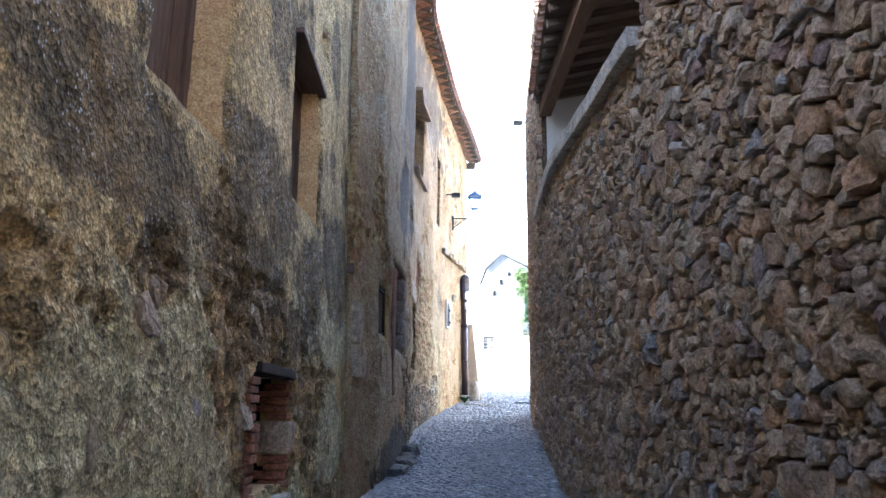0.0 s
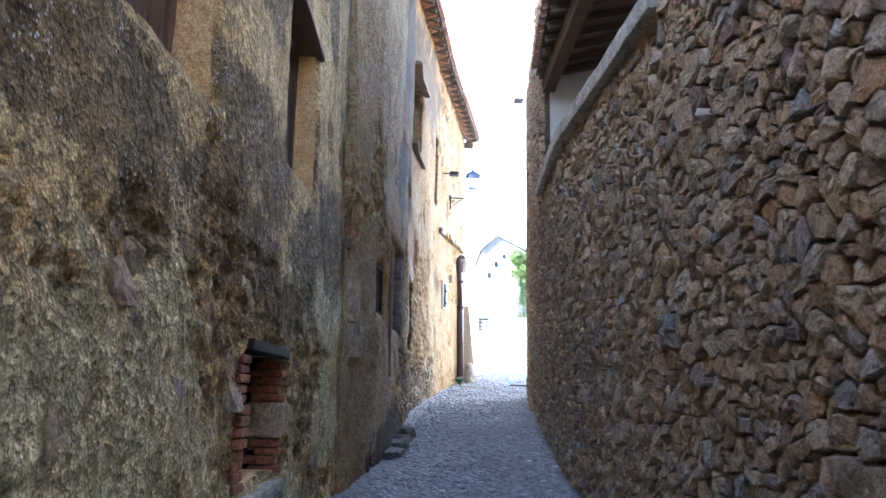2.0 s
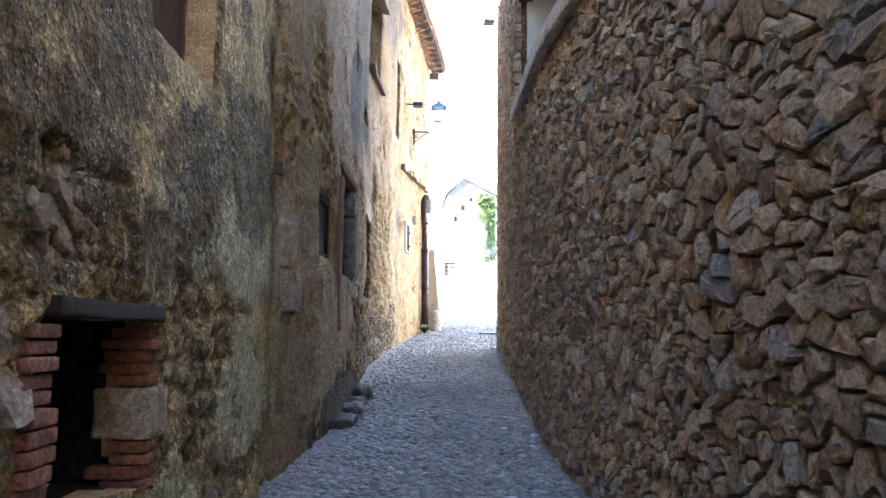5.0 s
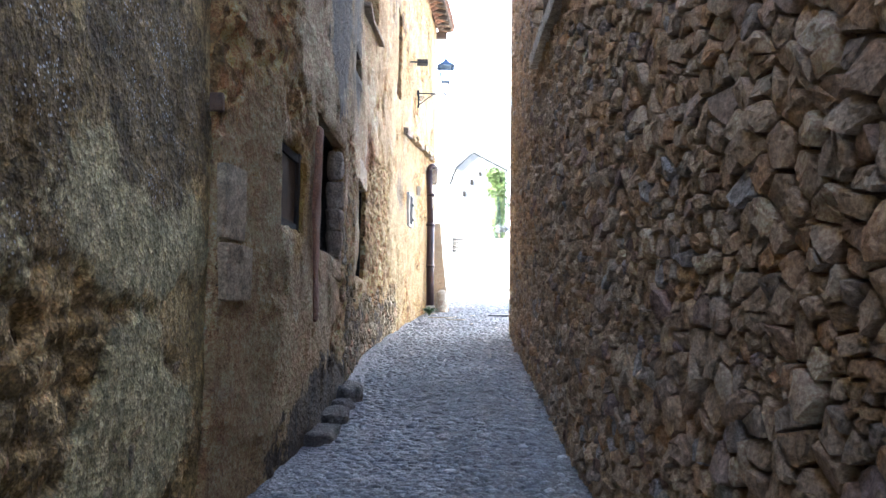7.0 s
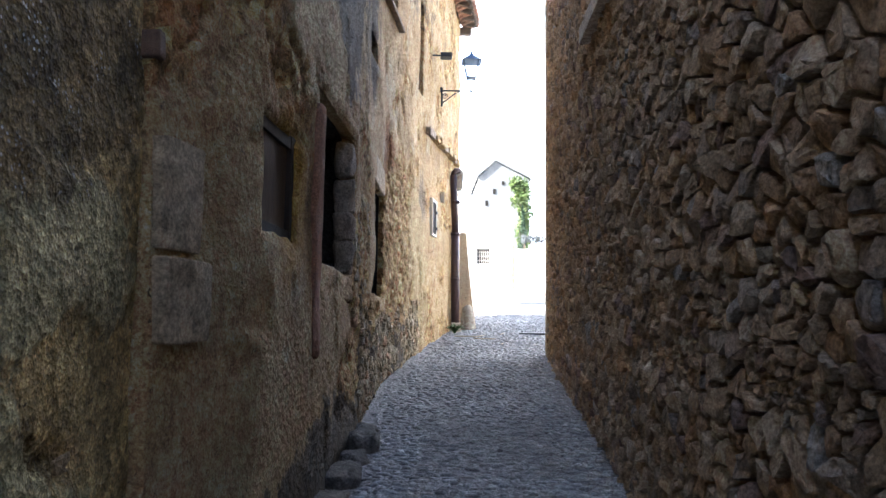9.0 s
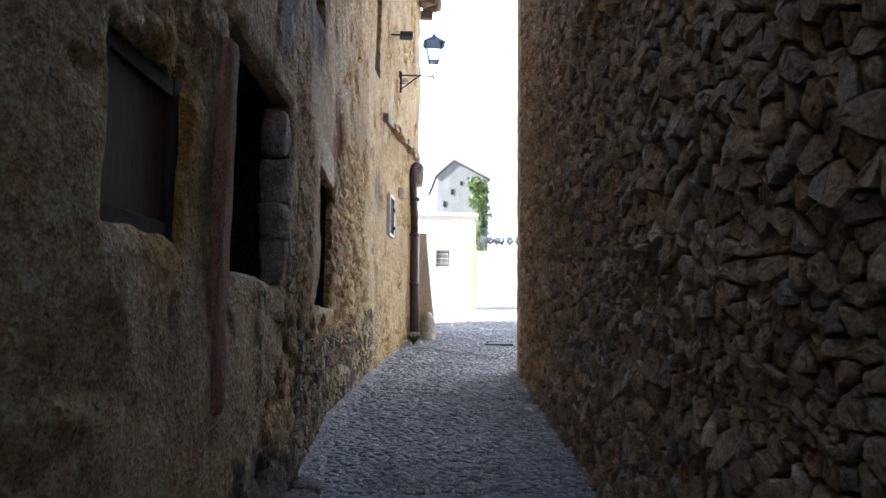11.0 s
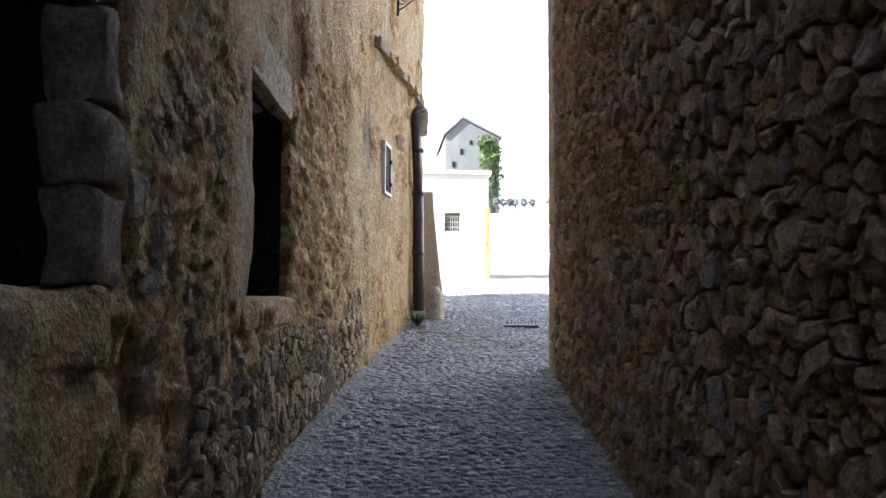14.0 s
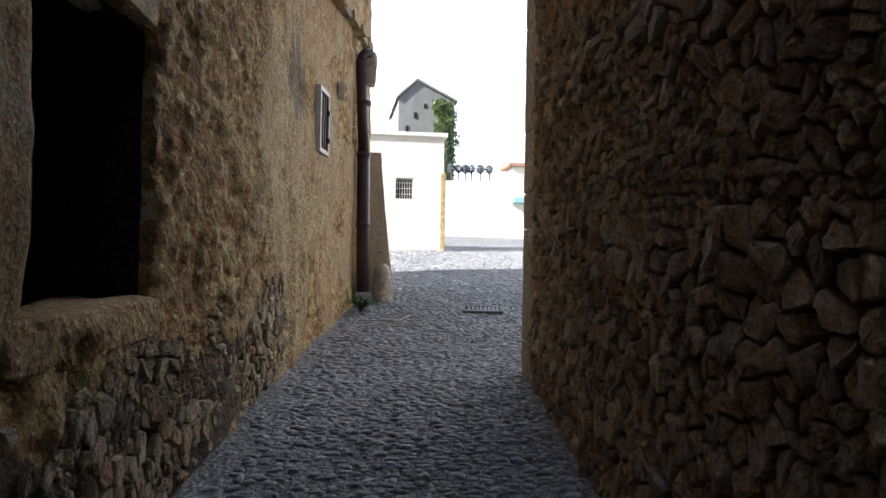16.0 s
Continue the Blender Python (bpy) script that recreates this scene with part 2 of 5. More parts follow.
# near-black base puts the shade of unlit rooms into the colour
M_INNER = plaster("shade_black_plaster", [(0.3, (0.018, 0.015, 0.012)), (0.7, (0.035, 0.03, 0.024))], [(0.3, 0.4), (0.7, 0.6)], pit=(0.02, 0.015, 0.01))
M_MORTAR = plaster("earth_mortar", [(0.3, (0.11, 0.075, 0.045)), (0.55, (0.20, 0.145, 0.095)), (0.75, (0.30, 0.225, 0.15))], [(0.38, 0.15), (0.62, 0.82)], bump=0.012)
STONE_STOPS = [(0.0, (0.42, 0.285, 0.155)), (0.16, (0.56, 0.41, 0.25)), (0.32, (0.45, 0.345, 0.225)), (0.46, (0.64, 0.485, 0.30)), (0.58, (0.35, 0.28, 0.21)),
               (0.70, (0.54, 0.34, 0.175)), (0.82, (0.50, 0.39, 0.26)), (0.90, (0.33, 0.215, 0.16)), (0.96, (0.40, 0.37, 0.32)), (1.0, (0.70, 0.55, 0.36))]
M_STONE = rock("rubble_stone", STONE_STOPS, rough=0.7, bump=0.006, mottle=0.38, soil=0.4)
CHIP_STOPS = [(0.0, (0.30, 0.22, 0.12)), (0.3, (0.42, 0.32, 0.18)), (0.55, (0.36, 0.30, 0.19)), (0.75, (0.50, 0.40, 0.25)), (0.88, (0.44, 0.25, 0.13)), (1.0, (0.60, 0.53, 0.38))]
M_CHIP = rock("crumbled_wall_stone", CHIP_STOPS, bump=0.005, mottle=0.45, soil=0.5)
M_CHIP_OB = rock("crumbled_wall_stone_single", CHIP_STOPS, per="object", bump=0.005, mottle=0.45, soil=0.4)
M_STONE_OB = rock("rubble_stone_single", STONE_STOPS, per="object", rough=0.7, bump=0.006, mottle=0.38, soil=0.4)
COB_STOPS = [(0.0, (0.22, 0.215, 0.21)), (0.35, (0.30, 0.30, 0.29)), (0.6, (0.26, 0.26, 0.265)), (0.85, (0.35, 0.345, 0.335)), (0.97, (0.32, 0.29, 0.27)), (1.0, (0.62, 0.62, 0.61))]
M_COBBLE = rock("cobble", COB_STOPS, rough=0.6, bump=0.0025, dirt=(0.20, 0.18, 0.16))
M_COBBLE_OB = rock("cobble_single", COB_STOPS, per="object", rough=0.6, bump=0.0025, dirt=(0.20, 0.18, 0.16))
M_DUST = plaster("street_dust", [(0.3, (0.18, 0.175, 0.17)), (0.6, (0.30, 0.29, 0.28)), (0.75, (0.23, 0.225, 0.22))], [(0.3, 0.3), (0.7, 0.7)], bump=0.006, streak=1.0)
M_ASHLAR = rock("dressed_sandstone", [(0.0, (0.40, 0.31, 0.19)), (1.0, (0.47, 0.37, 0.23))], bump=0.005, dirt=(0.26, 0.20, 0.14))
M_SILL = rock("sill_stone", [(0.0, (0.42, 0.38, 0.31)), (1.0, (0.5, 0.45, 0.36))], bump=0.008, moss=(0.2, 0.21, 0.12))
M_JAMBSTONE = rock("jamb_stone", [(0.0, (0.26, 0.20, 0.14)), (1.0, (0.34, 0.26, 0.18))], bump=0.008)
M_DARKROCK = rock("dark_wet_rock", [(0.0, (0.16, 0.14, 0.12)), (1.0, (0.24, 0.21, 0.18))], bump=0.01)
M_BOLLARD = rock("pale_worn_stone", [(0.0, (0.62, 0.52, 0.38)), (1.0, (0.66, 0.56, 0.42))], bump=0.006, dirt=(0.3, 0.24, 0.17))
M_COPING = rock("coping_stone", [(0.0, (0.44, 0.39, 0.31)), (1.0, (0.52, 0.47, 0.38))], bump=0.006, dirt=(0.2, 0.16, 0.12))
M_BRICK = rock("old_brick", [(0.0, (0.36, 0.15, 0.08)), (0.5, (0.43, 0.19, 0.10)), (1.0, (0.31, 0.13, 0.07))], per="object", bump=0.006, dirt=(0.2, 0.12, 0.08))
M_TILE = rock("clay_tile", [(0.0, (0.32, 0.17, 0.11)), (0.5, (0.42, 0.24, 0.15)), (1.0, (0.27, 0.18, 0.13))], per="object", bump=0.004)
M_TILE_JOINED = rock("clay_tile_rest", [(0.0, (0.32, 0.17, 0.11)), (0.5, (0.42, 0.24, 0.15)), (1.0, (0.27, 0.18, 0.13))], bump=0.004)
M_PANEL = simple("brown_board_paint", (0.07, 0.042, 0.024), (0.11, 0.07, 0.04), 6, 0.8, bump=0.002, stretch=(5, 5, 0.7), spec=0.1)
M_WOOD = simple("weathered_wood", (0.07, 0.045, 0.028), (0.17, 0.11, 0.07), 6, 0.75, bump=0.003, stretch=(6, 6, 0.7))
M_DARKWOOD = simple("dark_old_wood", (0.016, 0.011, 0.008), (0.045, 0.032, 0.022), 6, 0.85, bump=0.004, stretch=(3, 3, 1), spec=0.2)
M_BEAM = simple("beam_wood", (0.09, 0.055, 0.035), (0.19, 0.12, 0.075), 6, 0.75, bump=0.003, stretch=(6, 0.7, 6))
M_RAFTER = simple("rafter_wood", (0.10, 0.075, 0.055), (0.2, 0.15, 0.11), 6, 0.8, bump=0.003, stretch=(0.7, 6, 6))
M_WHITE = plaster("lime_wash", cast=0.1, pit=(0.6, 0.56, 0.5), body=[(0.3, (0.72, 0.68, 0.6)), (0.7, (0.82, 0.79, 0.72))], grains=[(0.3, 0.4), (0.7, 0.6)], bump=0.003)
M_PIER = plaster("pale_plaster", cast=0.1, pit=(0.36, 0.33, 0.28), body=[(0.3, (0.70, 0.67, 0.6)), (0.7, (0.82, 0.79, 0.72))], grains=[(0.3, 0.35), (0.7, 0.65)], bump=0.003)
M_GREYSTONE = plaster("grey_masonry", cast=0.1, pit=(0.3, 0.28, 0.26), body=[(0.3, (0.20, 0.20, 0.19)), (0.7, (0.30, 0.29, 0.27))], grains=[(0.3, 0.4), (0.7, 0.6)], bump=0.008)
M_BUTTRESS = plaster("buttress_plaster", cast=0.3, pit=(0.3, 0.22, 0.14), body=[(0.3, (0.58, 0.43, 0.26)), (0.7, (0.72, 0.55, 0.34))], grains=[(0.3, 0.3), (0.7, 0.7)], bump=0.005)
M_IRON = simple("painted_iron", (0.025, 0.03, 0.035), (0.05, 0.055, 0.06), 20, 0.5, 0.3, 0.001)
M_ZINC = simple("grey_iron", (0.10, 0.10, 0.105), (0.16, 0.16, 0.165), 20, 0.7, 0.1, 0.001)
M_LAMPBLUE = simple("blue_lantern_paint", (0.05, 0.10, 0.20), (0.08, 0.15, 0.28), 20, 0.4, 0.2, 0.001)
M_PIPE = simple("brown_pipe_paint", (0.06, 0.035, 0.032), (0.10, 0.058, 0.05), 9, 0.45, 0.0, 0.001)
M_FRAMEWHITE = simple("white_frame_paint", (0.62, 0.58, 0.5), (0.74, 0.7, 0.62), 14, 0.6)
M_LEAF = simple("leaf", (0.05, 0.10, 0.025), (0.11, 0.17, 0.05), 9, 0.6)
M_IVY = simple("ivy_leaf", (0.07, 0.12, 0.03), (0.2, 0.24, 0.07), 3, 0.55)
M_CYPRESS = simple("cypress_leaf", (0.03, 0.06, 0.03), (0.06, 0.09, 0.045), 5, 0.7)
M_SHRUB = simple("grey_green_leaf", (0.12, 0.13, 0.12), (0.2, 0.2, 0.19), 5, 0.7)
M_STRAW = simple("dry_stalk", (0.42, 0.34, 0.2), (0.55, 0.46, 0.3), 9, 0.8)
M_OCHRE = plaster("ochre_wash", [(0.3, (0.5, 0.36, 0.16)), (0.7, (0.6, 0.45, 0.22))], [(0.3, 0.4), (0.7, 0.6)])
M_TURQ = simple("pale_blue_paint", (0.25, 0.45, 0.5), (0.33, 0.55, 0.6), 5, 0.6)
M_GLASS = bpy.data.materials.new("lantern_glass")
M_GLASS.use_nodes = True
gb = M_GLASS.node_tree.nodes["Principled BSDF"]
gb.inputs["Transmission Weight"].default_value, gb.inputs["Roughness"].default_value, gb.inputs["IOR"].default_value = 1.0, 0.08, 1.3
gb.inputs["Base Color"].default_value = (0.92, 0.96, 1.0, 1)

# ---- mesh helpers ----
def mesh_ob(name, verts, faces, material, parent=None, smooth=False, label=""):
    me = bpy.data.meshes.new(name)
    me.from_pydata([tuple(v) for v in verts], [], [tuple(f) for f in faces])
    me.materials.append(material)
    if smooth:
        me.polygons.foreach_set("use_smooth", np.ones(len(me.polygons), dtype=bool))
    me.update()
    ob = new(name, me)
    if parent:
        ob.parent = parent
    if label:
        ob["label"] = label
    return ob


def part(name, bm, material, parent=None, label="", smooth=False):
    bmesh.ops.recalc_face_normals(bm, faces=bm.faces)
    me = bpy.data.meshes.new(name)
    bm.to_mesh(me)
    bm.free()
    me.materials.append(material)
    if smooth:
        me.polygons.foreach_set("use_smooth", np.ones(len(me.polygons), dtype=bool))
    ob = new(name, me)
    if parent:
        ob.parent = parent
    if label:
        ob["label"] = label
    return ob


def box_bm(x0, x1, y0, y1, z0, z1, bevel=0.0, cuts=0, wobble=0.0, seed=0):
    bm = bmesh.new()
    bmesh.ops.create_cube(bm, size=1.0)
    for v in bm.verts:
        v.co = Vector(((x0 + x1) / 2 + v.co.x * (x1 - x0), (y0 + y1) / 2 + v.co.y * (y1 - y0), (z0 + z1) / 2 + v.co.z * (z1 - z0)))
    if bevel:
        bmesh.ops.bevel(bm, geom=list(bm.edges), offset=bevel, segments=2, affect="EDGES", profile=0.6)
    if cuts:
        bmesh.ops.subdivide_edges(bm, edges=list(bm.edges), cuts=cuts, use_grid_fill=True)
    if wobble:
        for v in bm.verts:
            v.co += noise.noise_vector(v.co * 6 + Vector((seed, seed, 0))) * wobble
    return bm


def empty(name, label, category, kind="", group="", at=(0, 0, 0)):
    ob = new(name)
    ob.empty_display_size = 0.1
    ob.matrix_world = Matrix.Translation(at)
    return tagged(ob, label, category, group, kind)


def lines(breaks, step):
    """Grid lines through all breaks, with about that step between them."""
    breaks = sorted(set(round(b, 4) for b in breaks))
    out = []
    for a, b in zip(breaks, breaks[1:]):
        h = step(0.5 * (a + b)) if callable(step) else step
        out.extend(np.linspace(a, b, max(1, int(round((b - a) / h))) + 1)[:-1])
    return np.array(out + [breaks[-1]])


def relief_wall(name, face, side, y0, y1, z0, z1, openings, step_y, step_z, bulge, material, thick, label, skew=0.0, reveal=None, coats=None):
    """A wall with a rough face along y. face(y): its x; side: +1 where it faces +x. z0: its foot above the street. openings: (ya, yb, za, zb, depth)."""
    ys = lines([y0, y1] + [o[i] for o in openings for i in (0, 1)], step_y)
    zs = lines([z0, z1] + [o[i] for o in openings for i in (2, 3)], step_z)
    Y, Z = np.meshgrid(ys, zs, indexing="ij")
    near = np.full(Y.shape, 9.0)
    for ya, yb, za, zb, _ in openings:
        dy = np.maximum(np.maximum(ya - Y, Y - yb), 0)
        dz = np.maximum(np.maximum(za - Z, Z - zb), 0)
        near = np.minimum(near, np.hypot(dy, dz))
    inner = (Y > y0) & (Y < y1)
    YY = Y + np.where(inner, 0.014 * vnoise(Y, Z, 0.13, 31), 0)
    ZZ = Z + 0.014 * vnoise(Y, Z, 0.13, 37)
    X = face(YY) + side * (bulge(YY, ZZ) - 0.022 * np.exp(-(near / 0.03) ** 2))
    n, k = Y.shape
    verts = list(zip(X.ravel(), YY.ravel(), (ZZ + skew * YY).ravel()))
    index = np.arange(n * k).reshape(n, k)
    cy, cz = 0.5 * (ys[:-1] + ys[1:]), 0.5 * (zs[:-1] + zs[1:])
    CY, CZ = np.meshgrid(cy, cz, indexing="ij")
    keep = np.ones(CY.shape, dtype=bool)
    for ya, yb, za, zb, _ in openings:
        keep &= ~((CY > ya) & (CY < yb) & (CZ > za) & (CZ < zb))
    a, b, c, d = index[:-1, :-1][keep], index[1:, :-1][keep], index[1:, 1:][keep], index[:-1, 1:][keep]
    quads = np.stack((a, b, c, d), 1) if side > 0 else np.stack((a, d, c, b), 1)
    faces = [tuple(int(i) for i in q) for q in quads]

    def strip(ring, depth):
        """A band from the face's edge inwards."""
        start = len(verts)
        for i in ring:
            x, y, z = verts[i]
            verts.append((x, y, z))
            verts.append((float(face(y)) - side * depth, y, z))
        for q in range(len(ring) - 1):
            s = start + 2 * q
            faces.append((s, s + 1, s + 3, s + 2))

    body_faces = len(faces)
    for ya, yb, za, zb, depth in openings:
        ja, jb = int(np.argmin(abs(ys - ya))), int(np.argmin(abs(ys - yb)))
        ka, kb = int(np.argmin(abs(zs - za))), int(np.argmin(abs(zs - zb)))
        strip(list(index[ja:jb + 1, ka]), depth)
        strip(list(index[ja:jb + 1, kb]), depth)
        strip(list(index[ja, ka:kb + 1]), depth)
        strip(list(index[jb, ka:kb + 1]), depth)
    reveal_faces = len(faces)
    strip(list(index[:, -1]), thick)
    strip(list(index[0, :]), thick)
    strip(list(index[-1, :]), thick)
    by = sorted(set([y0, y1] + [o[i] for o in openings for i in (0, 1)] + [y for y in WEST_Y if y0 < y < y1]))
    bz = sorted(set([z0, z1] + [o[i] for o in openings for i in (2, 3)]))
    start = len(verts)
    verts.extend((float(face(y)) - side * thick, y, z + skew * y) for y in by for z in bz)
    for i in range(len(by) - 1):
        for j in range(len(bz) - 1):
            my, mz = 0.5 * (by[i] + by[i + 1]), 0.5 * (bz[j] + bz[j + 1])
            if any(ya < my < yb and za < mz < zb and dp not in (0.16, 0.2, 0.4) for ya, yb, za, zb, dp in openings):
                continue
            p = start + i * len(bz) + j
            faces.append((p, p + 1, p + len(bz) + 1, p + len(bz)))
    ob = mesh_ob(name, verts, faces, material, smooth=True)
    if coats:
        P = np.array(verts)
        rgb = np.ones((len(verts), 4), dtype=np.float32)
        rgb[:, 0], rgb[:, 1], rgb[:, 2] = coats(P[:, 1], P[:, 2])
        ob.data.attributes.new("coat", "FLOAT_COLOR", "POINT").data.foreach_set("color", rgb.ravel())
    if reveal:
        ob.data.materials.append(reveal)
        slots = np.zeros(len(faces), dtype=np.int32)
        slots[body_faces:reveal_faces] = 1
        ob.data.polygons.foreach_set("material_index", slots)
    return tagged(ob, label, "wall", kind="structure")

# ---- street ----
def build_ground():
    xs = np.unique(np.concatenate((np.linspace(-400, -8, 15), np.linspace(-8, -1.2, 12), np.arange(-1.2, 5.0, 0.06), np.linspace(5, 14, 14), np.linspace(14, 400, 15))))
    ys = np.unique(np.concatenate((np.linspace(-400, -12, 12), np.linspace(-12, 4, 30), np.arange(4, 28, 0.06), np.linspace(28, 60, 24), np.linspace(60, 400, 14))))
    X, Y = np.meshgrid(xs, ys, indexing="ij")
    fade = np.where((Y > 3) & (Y < 29), 1.0, 0.0)
    Z = slope(Y) + fade * (ground_z(X, Y) - slope(Y) + 0.006 * vnoise(X, Y, 0.09, 6))
    n, k = X.shape
    idx = np.arange(n * k).reshape(n, k)
    faces = np.stack((idx[:-1, :-1].ravel(), idx[1:, :-1].ravel(), idx[1:, 1:].ravel(), idx[:-1, 1:].ravel()), 1)
    ob = mesh_ob("ground", zip(X.ravel(), Y.ravel(), Z.ravel()), [tuple(int(i) for i in f) for f in faces], M_DUST, smooth=True)
    return tagged(ob, "grey dusty sloping street bed between the old walls", "street", kind="structure")


GROUND = build_ground()

# ---- west side: first house ----
def blot(y, z, cy, cz, ry, rz):
    """1 at the middle of an oval stretch of wall, 0.5 on its rim, less outside."""
    return np.clip(1.0 - 0.5 * np.hypot((y - cy) / ry, (z - cz) / rz), 0, 1)


def coats_house1(y, z):
    """Pale lime coat, dark lichen crust, crumbled bare wall."""
    n = 0.28 * fbm(y, z, 0.55, 21, 5)
    pale = np.maximum(blot(y, z, 1.6, 1.0, 1.5, 0.95), np.maximum(blot(y, z, 5.9, 2.12, 1.15, 0.24), blot(y, z, 4.75, 2.2, 0.4, 0.12)))
    pale = np.maximum(pale, np.maximum(blot(y, z, 6.1, 1.35, 0.7, 0.35), blot(y, z, 3.9, 0.7, 1.2, 0.4)))
    crust = np.maximum(blot(y, z + 0.12 * (y - 3), 3.0, 2.3, 1.9, 0.3), np.maximum(blot(y, z, 6.3, 2.72, 1.0, 0.38), blot(y, z, 5.2, 2.5, 0.7, 0.25)))
    crust = np.maximum(crust, blot(y, z, 4.0, 2.7, 0.8, 0.33))
    crust = np.maximum(crust, np.maximum(blot(y, z, 2.2, 3.1, 0.5, 0.5), 0.42 * smooth01(z, 2.9, 3.6)))
    bare = np.maximum(blot(y, z, 3.2, 1.7, 1.3, 0.5), blot(y, z, 5.7, 1.3, 1.6, 0.75))
    return np.clip(pale + n, 0, 1), np.clip(crust + 0.28 * fbm(y, z, 0.4, 22, 5), 0, 1), np.clip(bare + 0.3 * fbm(y, z, 0.5, 23, 5), 0, 1)


def bulge_house1(y, z):
    f1, f2 = worley(y + 0.03 * fbm(y, z, 0.2, 15, 2), z, 0.16, 0.12, 11)
    stones = np.clip((f2 - f1) * 2.4, 0, 1) ** 0.6
    pale, crust, bare = coats_house1(y, z)
    pale, crust, bare = smooth01(pale, 0.46, 0.56), smooth01(crust, 0.44, 0.58), smooth01(bare, 0.44, 0.56)
    bare = bare * (1 - 0.7 * pale)
    out = 0.022 * fbm(y, z, 0.9, 51, 2) + 0.004 * fbm(y, z, 0.1, 61, 2) + 0.012 * pale + 0.006 * crust * fbm(y, z, 0.07, 67, 2)
    out = out + bare * (0.022 * stones + 0.022 * fbm(y, z, 0.16, 64, 4) - 0.022) - 0.02 * bare * smooth01(fbm(y, z, 0.16, 65, 2), 0.5, 0.8)
    return out - 0.018 * np.maximum(0, z - 2.5)


H1_OPENINGS = [(2.25, 3.02, 2.66, 4.35, 0.45), (4.45, 5.33, 2.88, 3.98, 0.45), (3.74, 4.63, 1.12, 1.74, 0.19), (5.48, 5.66, 4.42, 4.62, 0.16)]
WALL_WEST_1 = relief_wall("wall_west_1", west, 1, 1.3, 7.05, -0.3, 6.6, H1_OPENINGS, 0.019, lambda z: 0.019 if z < 4.4 else 0.06,
                          bulge_house1, M_HOUSE1, 0.45, "mottled ochre and grey-green crumbling plaster house wall", reveal=M_JAMB, coats=coats_house1)

def set_stone(y, z, w, h, seed, material, label):
    """One larger stone showing through the plaster."""
    bm = box_bm(-0.06, 0.004, -w / 2, w / 2, -h / 2, h / 2, min(w, h) * 0.28, 3, 0.02, seed)
    x = float(west(y))
    for v in bm.verts:
        v.co += Vector((x, y, z)) + noise.noise_vector(v.co * 20 + Vector((seed, 0, 0))) * 0.008
    part("stone", bm, material, WALL_WEST_1, label, smooth=True)


set_stone(2.27, 1.83, 0.09, 0.10, 3, M_CHIP_OB, "rough buff stone")
set_stone(2.92, 1.75, 0.09, 0.11, 4, M_BRICK, "orange-brown stone")
set_stone(3.12, 1.78, 0.06, 0.09, 5, M_CHIP_OB, "rough buff stone")
set_stone(2.85, 1.54, 0.10, 0.11, 6, M_SILL, "pale grey stone")
set_stone(2.86, 1.64, 0.06, 0.03, 7, M_BRICK, "broken red brick")

# ---- west side: second house ----
PLATES = [(7.07, 7.36, 2.2, 2.6, -0.01), (7.07, 7.38, 1.87, 2.17, 0.0), (7.08, 7.3, 1.2, 1.84, 0.012), (7.5, 7.85, 2.25, 2.7, 0.01)]


def coats_house2(y, z):
    """Smooth pale render, dark damp crust, rough bare wall."""
    up = z - 0.095 * y
    n = 0.26 * fbm(y, z, 0.6, 25, 5)
    pale = np.maximum(blot(y, z, 7.5, 2.1, 0.9, 0.9), np.maximum(blot(y, z, 9.3, 3.7, 1.3, 0.35), blot(y, z, 15.8, 3.0, 0.9, 1.2)))
    crust = np.maximum(blot(y, up, 9.9, 0.15, 2.3, 0.32), np.maximum(blot(y, up, 12.6, 0.45, 1.7, 0.3), blot(y, up, 14.6, 0.3, 1.6, 0.3)))
    crust = np.maximum(crust, blot(y, z, 10.2, 4.4, 0.8, 0.6))
    bare = np.maximum(blot(y, z, 7.9, 3.7, 0.8, 0.9), np.maximum(blot(y, up, 12.6, 0.5, 2.2, 0.5), blot(y, z, 14.6, 3.2, 1.6, 1.6)))
    bare = np.maximum(bare, np.maximum(blot(y, z, 10.9, 2.6, 0.8, 1.3), 0.45 * smooth01(y, 15.5, 17)))
    return np.clip(pale + n, 0, 1), np.clip(crust + 0.3 * fbm(y, z, 0.5, 26, 5), 0, 1), np.clip(bare + 0.3 * fbm(y, z, 0.5, 27, 5), 0, 1)


def bulge_house2(y, z):
    f1, f2 = worley(y + 0.03 * fbm(y, z, 0.2, 16, 2), z, 0.15, 0.11, 13)
    stones = np.clip((f2 - f1) * 2.4, 0, 1) ** 0.6
    pale, crust, bare = coats_house2(y, z)
    pale, bare = smooth01(pale, 0.46, 0.56), smooth01(bare, 0.44, 0.56)
    bare = bare * (1 - 0.8 * pale)
    out = 0.026 * fbm(y, z, 0.9, 53, 2) + 0.005 * fbm(y, z, 0.14, 63, 2) + 0.012 * pale
    out = out + bare * (0.016 * stones + 0.02 * fbm(y, z, 0.15, 64, 4) - 0.02) - 0.016 * smooth01(fbm(y, z, 0.3, 66, 3), 0.55, 0.8)
    for ya, yb, za, zb, h in PLATES:
        inside = smooth01(np.minimum(np.minimum(y - ya, yb - y), np.minimum(z - za, zb - z)), -0.006, 0.012)
        out = out * (1 - 0.75 * inside) + h * inside
    out = out + 0.035 * np.exp(-((y - 16.2 - 0.08 * (z - 2)) / 0.09) ** 2) * smooth01(3.2 - z, 0, 0.4)
    return out - 0.02 - 0.006 * np.maximum(0, z - 3)


